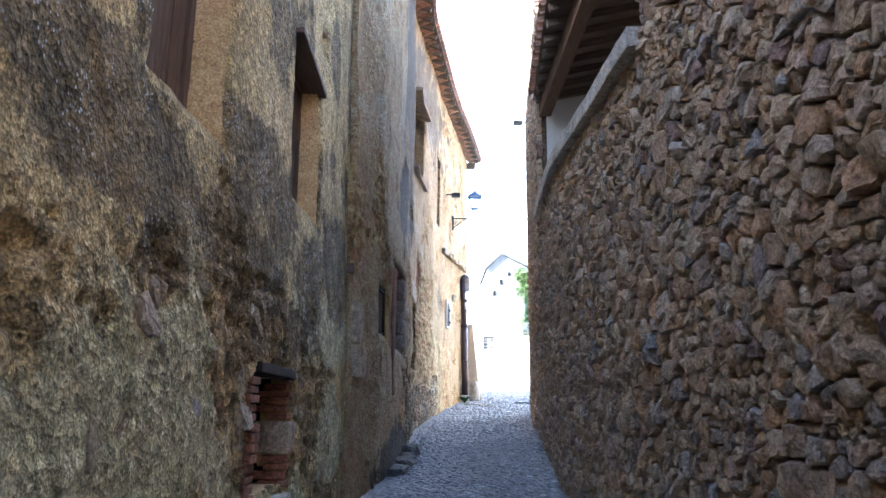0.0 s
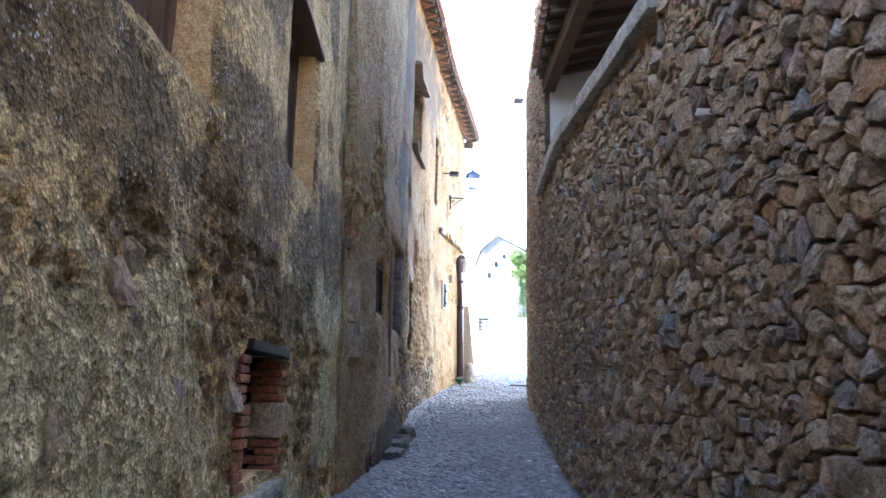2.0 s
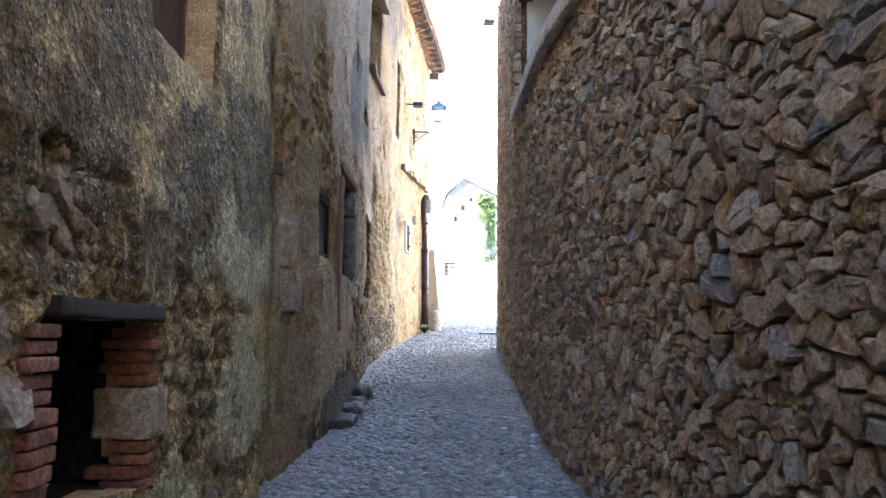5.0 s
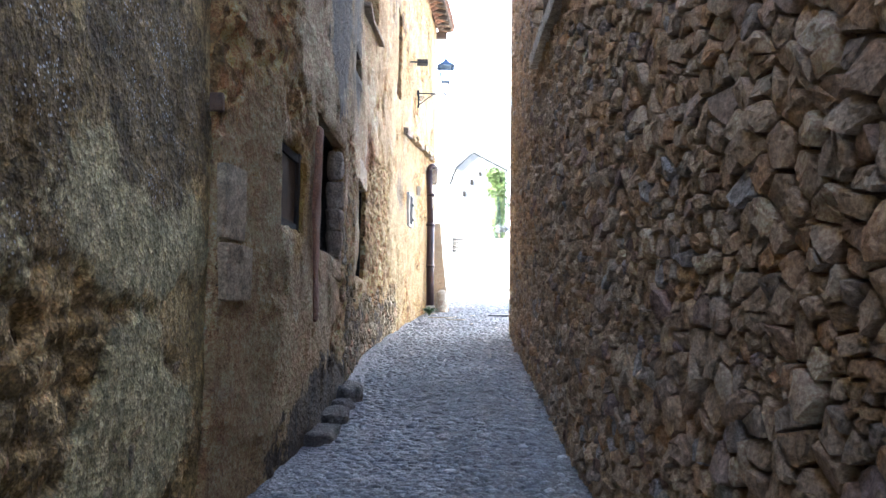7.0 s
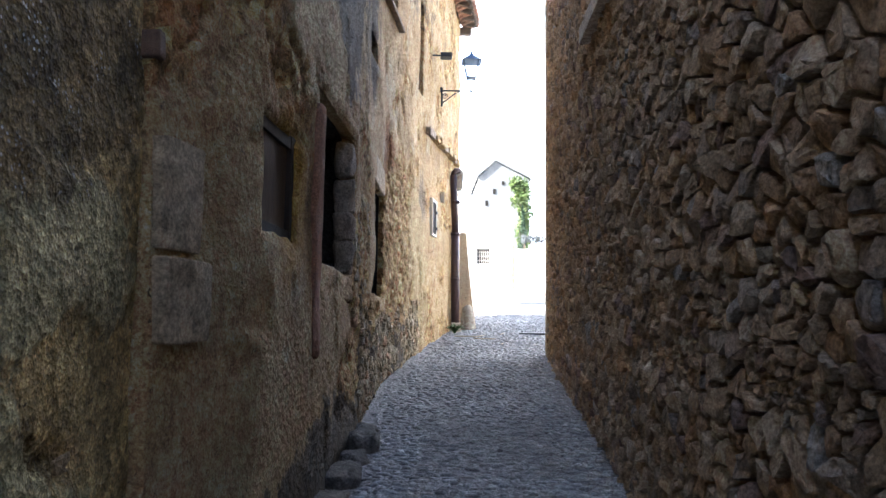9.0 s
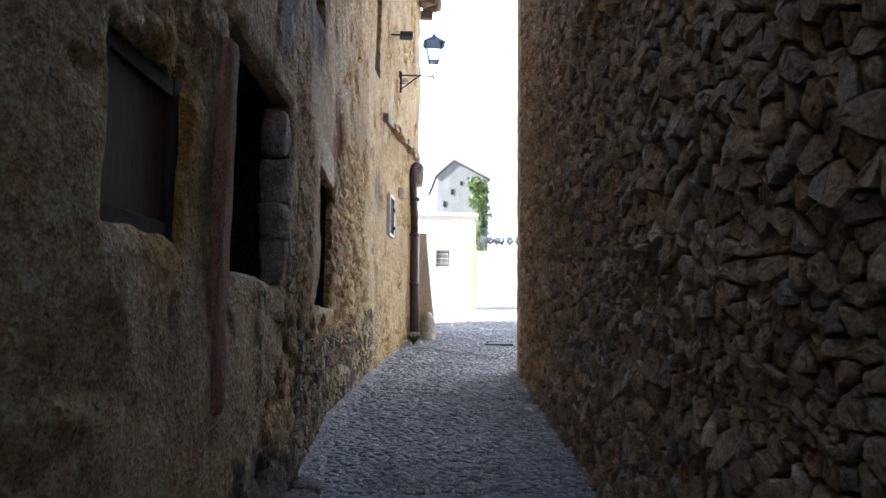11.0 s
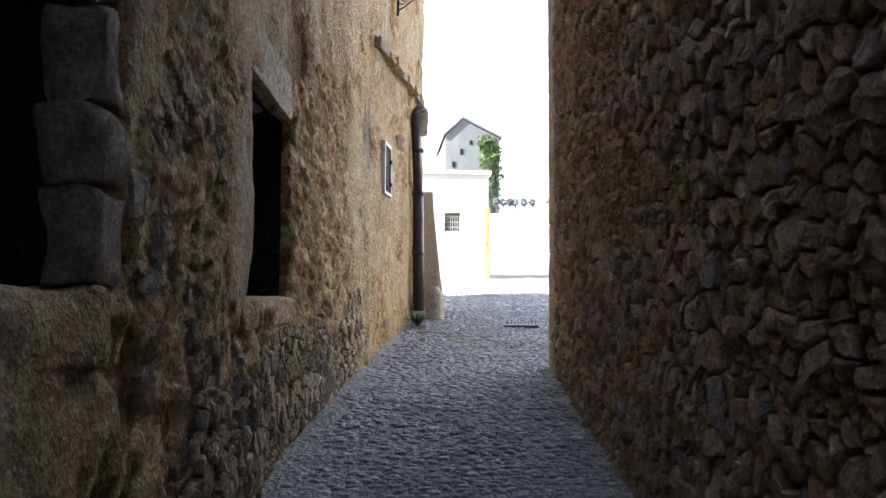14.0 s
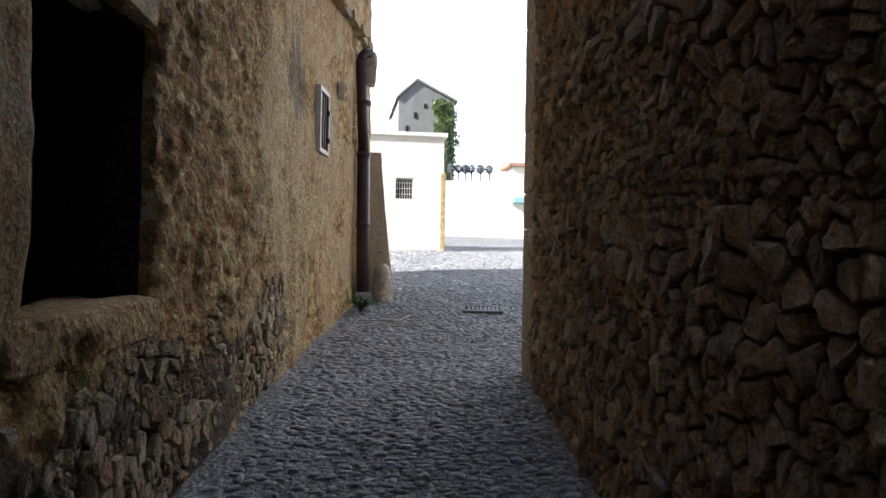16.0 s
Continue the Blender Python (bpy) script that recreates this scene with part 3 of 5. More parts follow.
H2_OPENINGS = [(7.9, 8.46, 2.38, 2.93, 0.45), (8.95, 10.3, 2.31, 3.42, 0.13), (12.08, 13.42, 2.25, 3.5, 0.13), (17.2, 17.62, 3.54, 4.15, 0.3),
               (15.95, 16.48, 5.75, 7.35, 0.4), (12.7, 14.0, 5.95, 7.35, 0.45), (11.75, 12.3, 4.75, 4.98, 0.2)]
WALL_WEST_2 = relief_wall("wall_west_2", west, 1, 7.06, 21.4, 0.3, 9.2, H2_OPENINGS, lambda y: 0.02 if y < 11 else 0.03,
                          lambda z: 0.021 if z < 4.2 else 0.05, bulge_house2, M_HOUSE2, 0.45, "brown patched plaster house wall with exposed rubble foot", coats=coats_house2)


def plain_wall(name, label, x0, x1, y0, y1, z0, z1, material, category="wall"):
    return tagged(part(name, box_bm(x0, x1, y0, y1, z0, z1), material), label, category, kind="structure")


# rest of the west houses, closed behind: unseen, added to shut out light
# unseen wall behind the viewpoint, its height set to cut southern light
plain_wall("wall_west_3", "unseen plain plaster wall added behind the viewpoint to cut the light", -1.6, -1.05, -9.0, 1.3, -1.5, 5.0, M_HOUSE1)
plain_wall("wall_west_back", "unseen plain inner wall added to keep the west houses dark", -5.0, -4.7, 7.0, 21.4, -1.5, 9.2, M_INNER)
plain_wall("wall_west_back_2", "unseen plain inner wall added to keep the lower west houses dark", -5.0, -4.7, -9.0, 7.0, -1.5, 6.6, M_INNER)
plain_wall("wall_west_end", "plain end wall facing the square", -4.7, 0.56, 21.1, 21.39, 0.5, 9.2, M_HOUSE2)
plain_wall("wall_west_party", "unseen plain party wall added to keep the two houses dark", -4.7, -1.29, 6.9, 7.2, -0.5, 9.2, M_INNER)
# unseen wall across the street, raised to hold back light from behind
plain_wall("wall_south", "unseen plain wall added to close the street and cut the light", -5.0, 6.0, -14.6, -14.0, -1.5, 5.0, M_HOUSE2)
plain_wall("floor_west", "inner floor added in the west houses, painted shade-black", -4.7, -1.29, -9.0, 7.0, 0.75, 0.95, M_INNER, "floor")
plain_wall("floor_west_2", "inner floor added in the second house, painted shade-black", -4.7, -0.95, 7.2, 21.1, 1.6, 1.8, M_INNER, "floor")

# ---- windows of the west side ----
def shutter_window(name, label, y0, y1, z0, z1, inset, panels, post=0.045, material=M_WOOD, boards=None):
    """A wooden frame with boarded leaves, set back in its opening."""
    x = float(west(0.5 * (y0 + y1))) - inset
    lean = float(west(y1) - west(y0)) / (y1 - y0)
    thing = empty(name, label, "window", "structure", at=(x, 0.5 * (y0 + y1), z0))

    def put(pname, ya, yb, za, zb, xa, xb, lab="", material=material):
        bm = box_bm(xa, xb, ya, yb, za, zb, 0.004)
        for v in bm.verts:
            v.co.x += lean * (v.co.y - 0.5 * (y0 + y1))
            v.co -= Vector((x, 0.5 * (y0 + y1), z0))
        return part(pname, bm, material, thing, lab)

    put("frame_post", y0, y0 + post, z0, z1, x - 0.05, x)
    put("frame_post", y1 - post, y1, z0, z1, x - 0.05, x)
    put("frame_rail", y0 + post, y1 - post, z1 - post, z1, x - 0.05, x - 0.003)
    put("frame_rail", y0 + post, y1 - post, z0, z0 + post, x - 0.05, x - 0.003)
    a, b = y0 + post + 0.003, y1 - post - 0.003
    w = (b - a) / panels
    for i in range(panels):
        put("board", a + i * w, a + (i + 1) * w - 0.004, z0 + post, z1 - post, x - 0.045, x - 0.018 - 0.006 * (i % 2), material=boards or material)
    return thing


shutter_window("window_1", "tall dark weathered wooden window set deep in ochre plaster", 2.2, 3.02, 2.6, 4.35, 0.19, 5, 0.06)
shutter_window("window_2", "narrow dark brown wooden window under a timber lintel", 4.4, 5.34, 2.84, 3.98, 0.18, 6, 0.05)
shutter_window("window_3", "small brown wooden shutter with a dark frame", 7.87, 8.49, 2.36, 2.95, 0.05, 2, 0.075, M_DARKWOOD, M_PANEL)
shutter_window("window_4", "tall closed brown shutter high on the house wall", 15.92, 16.5, 5.72, 7.36, 0.12, 4, 0.05)
shutter_window("window_5", "dark upper window leaf under a projecting stone slab", 12.66, 14.02, 5.93, 7.37, 0.3, 6, 0.06)


def block(name, label, category, x0, x1, y0, y1, z0, z1, material, wobble=0.012, seed=1, cuts=3, bevel=0.012, kind="structure"):
    return tagged(part(name, box_bm(x0, x1, y0, y1, z0, z1, bevel, cuts, wobble, seed), material, smooth=True), label, category, kind=kind)


def wall_block(name, label, category, y0, y1, z0, z1, proud, depth, material, wobble, seed, cuts=4, bevel=0.02):
    """A block set in the west wall, its face following the wall."""
    bm = box_bm(0, 1, y0, y1, z0, z1, bevel, cuts, 0)
    for v in bm.verts:
        v.co.x = float(west(v.co.y)) - depth + (proud + depth) * v.co.x
        v.co += noise.noise_vector(v.co * 5 + Vector((seed, 0, 0))) * wobble
    return tagged(part(name, bm, material, smooth=True), label, category, kind="structure")


block("lintel_1", "thin dark timber lintel over a narrow window", "lintel", -1.25, -0.86, 4.38, 5.42, 3.96, 4.0, M_BEAM, 0.004, 2, 2, 0.006)
wall_block("lintel_2", "pale dressed stone lintel over a dark opening", "lintel", 12.05, 13.32, 3.5, 3.8, -0.032, 0.3, M_ASHLAR, 0.012, 3)
wall_block("sill_1", "worn grey stone sill below the dark opening", "sill", 11.98, 13.4, 2.1, 2.27, -0.015, 0.4, M_HOUSE2, 0.03, 4, 6, 0.05)
wall_block("plaster_jamb", "rounded red-brown rendered jamb of the dark opening", "jamb", 8.80, 8.965, 1.75, 3.28, 0.004, 0.2, M_REDBAND, 0.02, 14, 8, 0.05)
wall_block("quoin_stone", "smooth grey-brown dressed block in the house corner", "quoin", 7.075, 7.34, 2.2, 2.6, 0.004, 0.2, M_ASHLAR, 0.008, 15, 4, 0.012)
wall_block("quoin_stone", "projecting grey-brown dressed block in the house corner", "quoin", 7.072, 7.36, 1.87, 2.17, 0.04, 0.2, M_ASHLAR, 0.012, 16, 4, 0.02)
wall_block("sill_2", "rough stone sill under the dark opening", "sill", 8.98, 10.3, 2.12, 2.33, -0.03, 0.4, M_HOUSE2, 0.05, 5, 7, 0.07)
wall_block("canopy_slab", "sloping stone slab over an upper window", "slab", 12.6, 14.1, 7.36, 7.44, 0.09, 0.3, M_JAMBSTONE, 0.015, 6)
wall_block("sill_3", "thin stone sill of an upper window", "sill", 12.6, 14.1, 5.88, 5.94, 0.04, 0.3, M_JAMBSTONE, 0.015, 7)
block("corbel_block", "reddish timber block end set in the wall", "block", -0.9, -0.785, 7.035, 7.09, 2.87, 2.97, M_BEAM, 0.006, 8, 2, 0.008)
for i, (za, zb) in enumerate(((2.33, 2.58), (2.59, 2.8), (2.81, 3.08), (3.09, 3.36))):
    if i == 0:
        JAMB = empty("stone_jamb", "weathered grey dressed stone jamb of the dark opening", "jamb", "structure", at=(-0.4, 9.9, 2.33))
    bm = box_bm(-0.15, -0.004, 0.24 - 0.03 * (i % 2), 0.52, za - 2.33, zb - 2.33, 0.035, 5, 0.035, i + 3)
    part("stone", bm, M_JAMBSTONE, JAMB, smooth=True)

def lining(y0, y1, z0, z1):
    """Added black cheeks behind a window's plastered reveal: the hole's shade as colour."""
    thing = empty("shade_lining", "added black cheeks that paint the shade inside an open window hole", "lining", "structure", at=(-0.6, y0, z0))
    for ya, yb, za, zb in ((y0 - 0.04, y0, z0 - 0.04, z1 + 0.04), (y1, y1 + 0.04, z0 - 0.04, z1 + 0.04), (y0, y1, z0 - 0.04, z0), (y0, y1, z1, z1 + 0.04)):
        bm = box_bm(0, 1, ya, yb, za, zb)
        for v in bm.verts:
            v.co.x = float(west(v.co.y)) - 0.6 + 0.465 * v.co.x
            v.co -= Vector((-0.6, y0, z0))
        part("shade_cheek", bm, M_INNER, thing)


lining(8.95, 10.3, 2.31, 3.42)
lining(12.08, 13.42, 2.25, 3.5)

# lichen-worn plaster reveal and grille of the small far window
def small_window():
    y0, y1, z0, z1 = 17.22, 17.6, 3.55, 4.14
    x, lean = float(west(17.41)), 0.19
    thing = empty("window_6", "small barred window with a whitewashed surround", "window", "structure", at=(x, 17.41, z0))

    def put(name, xa, xb, ya, yb, za, zb, material):
        bm = box_bm(xa, xb, ya, yb, za, zb, 0.004)
        for v in bm.verts:
            v.co.x += lean * (v.co.y - 17.41)
            v.co -= Vector((x, 17.41, z0))
        part(name, bm, material, thing)

    put("surround", x - 0.05, x + 0.012, y0 - 0.03, y0 + 0.01, z0 - 0.035, z1 + 0.035, M_FRAMEWHITE)
    put("surround", x - 0.05, x + 0.012, y1 - 0.01, y1 + 0.03, z0 - 0.035, z1 + 0.035, M_FRAMEWHITE)
    put("surround", x - 0.05, x + 0.01, y0 + 0.01, y1 - 0.01, z1 - 0.01, z1 + 0.035, M_FRAMEWHITE)
    put("surround", x - 0.05, x + 0.01, y0 + 0.01, y1 - 0.01, z0 - 0.035, z0 + 0.01, M_FRAMEWHITE)
    for i in range(4):
        y = y0 + 0.06 + i * 0.1
        put("bar", x - 0.012, x + 0.0, y, y + 0.015, z0, z1, M_IRON)
    put("shutter", x - 0.03, x - 0.012, y0, y1, z0, z1, M_WOOD)
    put("hinge", x + 0.0, x + 0.025, y1 - 0.03, y1 + 0.03, z1 - 0.2, z1 - 0.15, M_IRON)
    put("hinge", x + 0.0, x + 0.025, y1 - 0.03, y1 + 0.03, z0 + 0.1, z0 + 0.15, M_IRON)


small_window()

# ---- niche with brick jambs ----
def niche():
    thing = empty("wall_niche", "low wall niche with old red brick jambs and timber lintel", "niche", "structure", at=(-0.9, 4.2, 1.1))

    def put(name, x0, x1, y0, y1, z0, z1, material, bevel=0.006, cuts=0, wobble=0.0, seed=0, label=""):
        bm = box_bm(x0, x1, y0, y1, z0, z1, bevel, cuts, wobble, seed)
        bmesh.ops.translate(bm, vec=(0.9, -4.2, -1.1), verts=bm.verts)
        return part(name, bm, material, thing, label, smooth=cuts > 0)

    put("lintel", -1.3, -0.855, 3.72, 4.66, 1.73, 1.785, M_DARKWOOD, 0.008, 4, 0.008, 2, "dark split timber lintel")
    rng = random.Random(4)
    z = 1.10
    while z < 1.71:
        h = rng.uniform(0.042, 0.052)
        if 1.26 < z < 1.30:
            put("stone", -1.08, -0.86, 4.55, 4.75, z, z + 0.19, M_ASHLAR, 0.015, 3, 0.012, 5, "pale weathered stone block")
            for q in range(4):
                put("brick", -1.05, -0.86, 3.62, 3.765 + rng.uniform(-0.01, 0.02), z + q * 0.049, z + q * 0.049 + 0.043, M_BRICK, 0.008)
            z += 0.2
            continue
        x = -0.865 - rng.uniform(0, 0.02)
        while x > -0.98:
            w = rng.uniform(0.12, 0.24)
            put("brick", x - w, x - 0.008, 4.56 + rng.uniform(-0.012, 0.012), 4.75, z, z + h - 0.007, M_BRICK, 0.008)
            x -= w
        put("brick", -1.08, -0.865 - rng.uniform(0, 0.02), 3.6, 3.77 + rng.uniform(-0.015, 0.015), z, z + h - 0.007, M_BRICK, 0.008)
        z += h
    bm = box_bm(-1.3, -0.84, 3.7, 4.62, 1.0, 1.13, 0.01, 4, 0.01, 6)
    for v in bm.verts:
        v.co.z -= 0.14 * max(0, v.co.x + 1.3) * (v.co.z > 1.05)
    bmesh.ops.translate(bm, vec=(0.9, -4.2, -1.1), verts=bm.verts)
    part("sill", bm, M_SILL, thing, smooth=True)


niche()
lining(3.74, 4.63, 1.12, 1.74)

# ---- roof of the west houses ----
def eave_x(y):
    return west(y) + np.interp(y, (7, 18, 21.6), (0.27, 0.26, 0.36))


def half_tile(length, r0, r1, up=True, seg=6):
    """A barrel tile along +x, round side up or down."""
    bm = bmesh.new()
    rings = []
    for x, r in ((0, r0), (length, r1)):
        for rr in (r, r - 0.014):
            ring = []
            for i in range(seg + 1):
                a = math.pi * i / seg
                ring.append(bm.verts.new((x, rr * math.cos(a), (rr * math.sin(a)) * (1 if up else -1))))
            rings.append(ring)
    for p, q in ((0, 2), (3, 1), (1, 0), (2, 3)):
        for i in range(seg):
            bm.faces.new((rings[p][i], rings[p][i + 1], rings[q][i + 1], rings[q][i]))
    bmesh.ops.recalc_face_normals(bm, faces=bm.faces)
    return bm


def west_roof():
    ys = np.linspace(7.06, 21.6, 40)
    verts, faces = [], []
    for y in ys:
        e = float(eave_x(y))
        y_ = float(y)
        verts += [(e, y_, 9.13), (e, y_, 9.17), (-5.0, y_, 9.17 + 0.3 * (e + 5)), (-5.0, y_, 9.13 + 0.3 * (e + 5))]
    for i in range(len(ys) - 1):
        for j in range(4):
            a, b = 4 * i + j, 4 * i + (j + 1) % 4
            faces.append((a, b, b + 4, a + 4))
    faces += [(0, 1, 2, 3), tuple(4 * (len(ys) - 1) + j for j in (3, 2, 1, 0))]
    roof = tagged(mesh_ob("roof_west", verts, faces, M_RAFTER), "boarded roof with clay barrel tiles and projecting rafters", "roof", kind="structure")
    tile_mesh = part("roof_tile", half_tile(0.42, 0.085, 0.07), M_TILE, roof)
    pan_mesh = part("pan_tile", half_tile(0.42, 0.075, 0.085, False), M_TILE, roof)
    raf = part("rafter", box_bm(-1.2, 0.0, -0.04, 0.04, -0.1, -0.005, 0.006), M_RAFTER, roof)
    first = True
    rng = random.Random(8)
    tilt = math.degrees(math.atan(0.3))
    y = 7.15
    while y < 21.58:
        e = float(eave_x(y))
        yaw = -math.degrees(math.atan((float(eave_x(y + 0.1)) - e) / 0.1))
        for course in range(2):
            ex = e + 0.07 - course * 0.34
            zz = 9.2 + 0.3 * course * 0.34
            m = pose(ex, y + rng.uniform(-0.012, 0.012), zz + 0.02 + rng.uniform(0, 0.012), 0, tilt, 180 + yaw)
            ob = tile_mesh if first else tile_mesh.copy()
            m2 = pose(ex - 0.03, y + 0.1, zz + 0.055, 0, tilt, 180 + yaw)
            ob2 = pan_mesh if first else pan_mesh.copy()
            if not first:
                scene.collection.objects.link(ob)
                scene.collection.objects.link(ob2)
            ob.matrix_basis, ob2.matrix_basis = m, m2
            first = False
        y += 0.2
    y, first = 7.3, True
    while y < 21.5:
        ob = raf if first else raf.copy()
        if not first:
            scene.collection.objects.link(ob)
        ob.matrix_basis = pose(float(eave_x(y)) - 0.03, y, 9.13, 0, tilt, 0)
        first = False
        y += 0.36
    end = part("beam", box_bm(-1.0, 0.0, -0.07, 0.07, -0.2, -0.03, 0.008), M_RAFTER, roof)
    end.matrix_basis = pose(1.24, 21.5, 9.1, 0, 0, 0)


west_roof()


def ceiling(name, label, y0, y1, z):
    ys = [y0] + [y for y in WEST_Y if y0 < y < y1] + [y1]
    verts, faces = [], []
    for y in ys:
        e = float(west(y)) - 0.2
        verts += [(e, y, z), (e, y, z + 0.12), (-4.9, y, z + 0.12), (-4.9, y, z)]
    for i in range(len(ys) - 1):
        for j in range(4):
            a, b = 4 * i + j, 4 * i + (j + 1) % 4
            faces.append((a, b, b + 4, a + 4))
    faces += [(0, 1, 2, 3), tuple(4 * (len(ys) - 1) + j for j in (3, 2, 1, 0))]
    tagged(mesh_ob(name, verts, faces, M_INNER), label, "ceiling", kind="structure")


# unseen slabs that stop sky light leaking into the rooms
ceiling("ceiling_west_1", "unseen inner ceiling added to keep the second house dark", 7.1, 21.3, 8.6)
ceiling("ceiling_west_2", "unseen inner ceiling added to keep the first house dark", 1.4, 7.0, 6.3)
# unseen roofs and gable, added and sized for the light they block
plain_wall("roof_west_2", "unseen plain roof added to shut light out of the first house", -5.0, -0.85, 1.0, 7.05, 6.6, 6.75, M_RAFTER, "roof")
plain_wall("roof_west_3", "unseen plain low roof added over the walls behind the viewpoint", -5.0, -1.0, -9.2, 1.0, 5.0, 5.15, M_RAFTER, "roof")
plain_wall("wall_west_gable", "unseen plain upper gable added to shut light out of the first house", -4.7, -1.36, 1.3, 1.6, 5.0, 6.6, M_HOUSE1)

# ---- east side ----
def bulge_east(y, z):
    return 0.010 * fbm(y, z, 0.5, 81, 3) + 0.008 * fbm(y, z, 0.07, 91, 2) - 0.028


def east_core(name, label, y0, y1, z0, z1, skew, material=M_MORTAR):
    return relief_wall(name, east, -1, y0, y1, z0, z1, [], 0.045, 0.045, bulge_east, material, 0.5, label, skew)


WALL_EAST = east_core("wall_east_1", "brown rubble stone wall with earth mortar along the street", 4.5, 10.95, -0.3, 3.57, 0.084)
WALL_EAST_S = east_core("wall_east_2", "tall brown rubble stone wall of the east house", 1.0, 4.5, -0.6, 6.0, 0.0)
WALL_EAST_N = east_core("wall_east_3", "tall rubble house wall with dressed corner stones", 10.95, 15.93, 0.5, 9.4, 0.0)
# unseen like wall_west_3, added and kept high to dim the street
plain_wall("wall_east_4", "unseen plain wall added behind the viewpoint to cut the light", 1.42, 1.9, -9.0, 1.0, -1.5, 5.0, M_MORTAR)
plain_wall("wall_east_back", "plain inner wall of the east houses", 4.6, 4.9, -9.0, 15.9, -1.5, 7.0, M_INNER)
plain_wall("wall_gallery_1", "inner wall closing the open gallery", 1.92, 4.6, 4.2, 4.49, -0.5, 6.0, M_INNER)
plain_wall("wall_gallery_2", "pale plastered end wall of the open gallery", 1.77, 4.6, 10.9, 11.25, 0.5, 9.4, M_PIER)
plain_wall("wall_east_end", "plain end wall facing the square", 2.63, 4.6, 15.6, 15.9, 0.5, 9.4, M_MORTAR)
plain_wall("floor_gallery", "dark wooden floor of the gallery", 1.93, 4.6, 4.49, 10.96, 3.45, 3.6, M_BEAM, "floor")
plain_wall("roof_east_1", "plain roof of the east house", 1.4, 4.9, 1.0, 4.45, 6.0, 6.15, M_RAFTER, "roof")
# unseen lid added over the blocking walls behind the viewpoint
plain_wall("roof_east_3", "unseen plain low roof added over the walls behind the viewpoint", 1.4, 4.9, -9.2, 1.0, 5.0, 5.15, M_RAFTER, "roof")
plain_wall("roof_east_2", "plain roof of the corner house", 2.12, 4.9, 10.9, 15.9, 9.4, 9.55, M_RAFTER, "roof")


def gallery_roof():
    """Boards, rafters, eave beam and tiles over the open gallery."""
    def outer(y):
        return float(np.interp(y, (4.5, 7.9, 10.9), (1.33, 1.33, 1.56)))

    ys = np.linspace(4.5, 10.94, 14)
    verts, faces = [], []
    for y in ys:
        e = outer(y)
        verts += [(e, y, 6.44), (e, y, 6.47), (4.6, y, 6.47 + 0.22 * (4.6 - e)), (4.6, y, 6.44 + 0.22 * (4.6 - e))]
    for i in range(len(ys) - 1):
        for j in range(4):
            a, b = 4 * i + j, 4 * i + (j + 1) % 4
            faces.append((a, b, b + 4, a + 4))
    faces += [(0, 1, 2, 3), tuple(4 * (len(ys) - 1) + j for j in (3, 2, 1, 0))]
    roof = tagged(mesh_ob("roof_gallery", verts, faces, M_RAFTER), "dark timber gallery roof with close-set rafters", "roof", kind="structure")
    part("beam", box_bm(1.66, 1.84, 4.5, 10.94, 6.16, 6.42, 0.01, 2, 0.008, 3), M_BEAM, roof)
    part("fascia", box_bm(1.28, 1.307, 4.5, 7.9, 6.4, 6.47, 0.004), M_BEAM, roof)
    raf = part("rafter", box_bm(0.0, 3.3, -0.045, 0.045, -0.11, -0.004, 0.006), M_RAFTER, roof)
    tile = part("roof_tile", half_tile(0.42, 0.085, 0.07), M_TILE, roof)
    for i in range(17):
        y = 4.62 + i * 0.385
        ob = raf if i == 0 else raf.copy()
        if i:
            scene.collection.objects.link(ob)
        ob.matrix_basis = pose(outer(y) + 0.02, y, 6.44, 0, -math.degrees(math.atan(0.22)), 0)
    for i in range(31):
        y = 4.6 + i * 0.205
        ob = tile if i == 0 else tile.copy()
        if i:
            scene.collection.objects.link(ob)
        ob.matrix_basis = pose(outer(y) - 0.06, y, 6.5, 0, -math.degrees(math.atan(0.22)), 0)


gallery_roof()


def coping():
    thing = empty("coping", "weathered projecting stone coping along the parapet", "coping", "structure", at=(1.4, 4.5, 4.0))
    joints = (4.47, 5.28, 6.7, 8.1, 9.5, 10.86)
    for i, (a, b) in enumerate(zip(joints, joints[1:])):
        bm = box_bm(0, 1, a + 0.004, b - 0.004, 0, 0.15, 0.015, 5, 0.014, i)
        for v in bm.verts:
            y, k = v.co.y, v.co.x
            v.co.x = float(east(y)) - 0.13 + 0.62 * k + (0.012 if i % 2 else 0)
            v.co.z += 3.95 + 0.084 * (y - 4.53) + (0.01 if i % 2 else 0)
            v.co -= Vector((1.4, 4.5, 4.0))
        part("coping_stone", bm, M_COPING, thing, smooth=True)


coping()


def quoins():
    thing = empty("corner_quoins", "pale dressed sandstone corner blocks of the house", "quoin", "structure", at=(2.1, 15.9, 1.4))
    z, i, rng = 1.35, 0, random.Random(5)
    while z < 9.3:
        h = rng.uniform(0.3, 0.52)
        run = (0.78, 0.5)[i % 2] + rng.uniform(-0.06, 0.06)
        bm = box_bm(0, 1, 15.97 - run, 15.975, z + 0.004, z + h - 0.004, 0.012, 4, 0.012, i)
        for v in bm.verts:
            v.co.x = float(east(v.co.y)) - 0.028 + 0.45 * v.co.x
            v.co -= Vector((2.1, 15.9, 1.4))
        part("stone", bm, M_ASHLAR, thing, smooth=True)
        z += h
        i += 1


quoins()

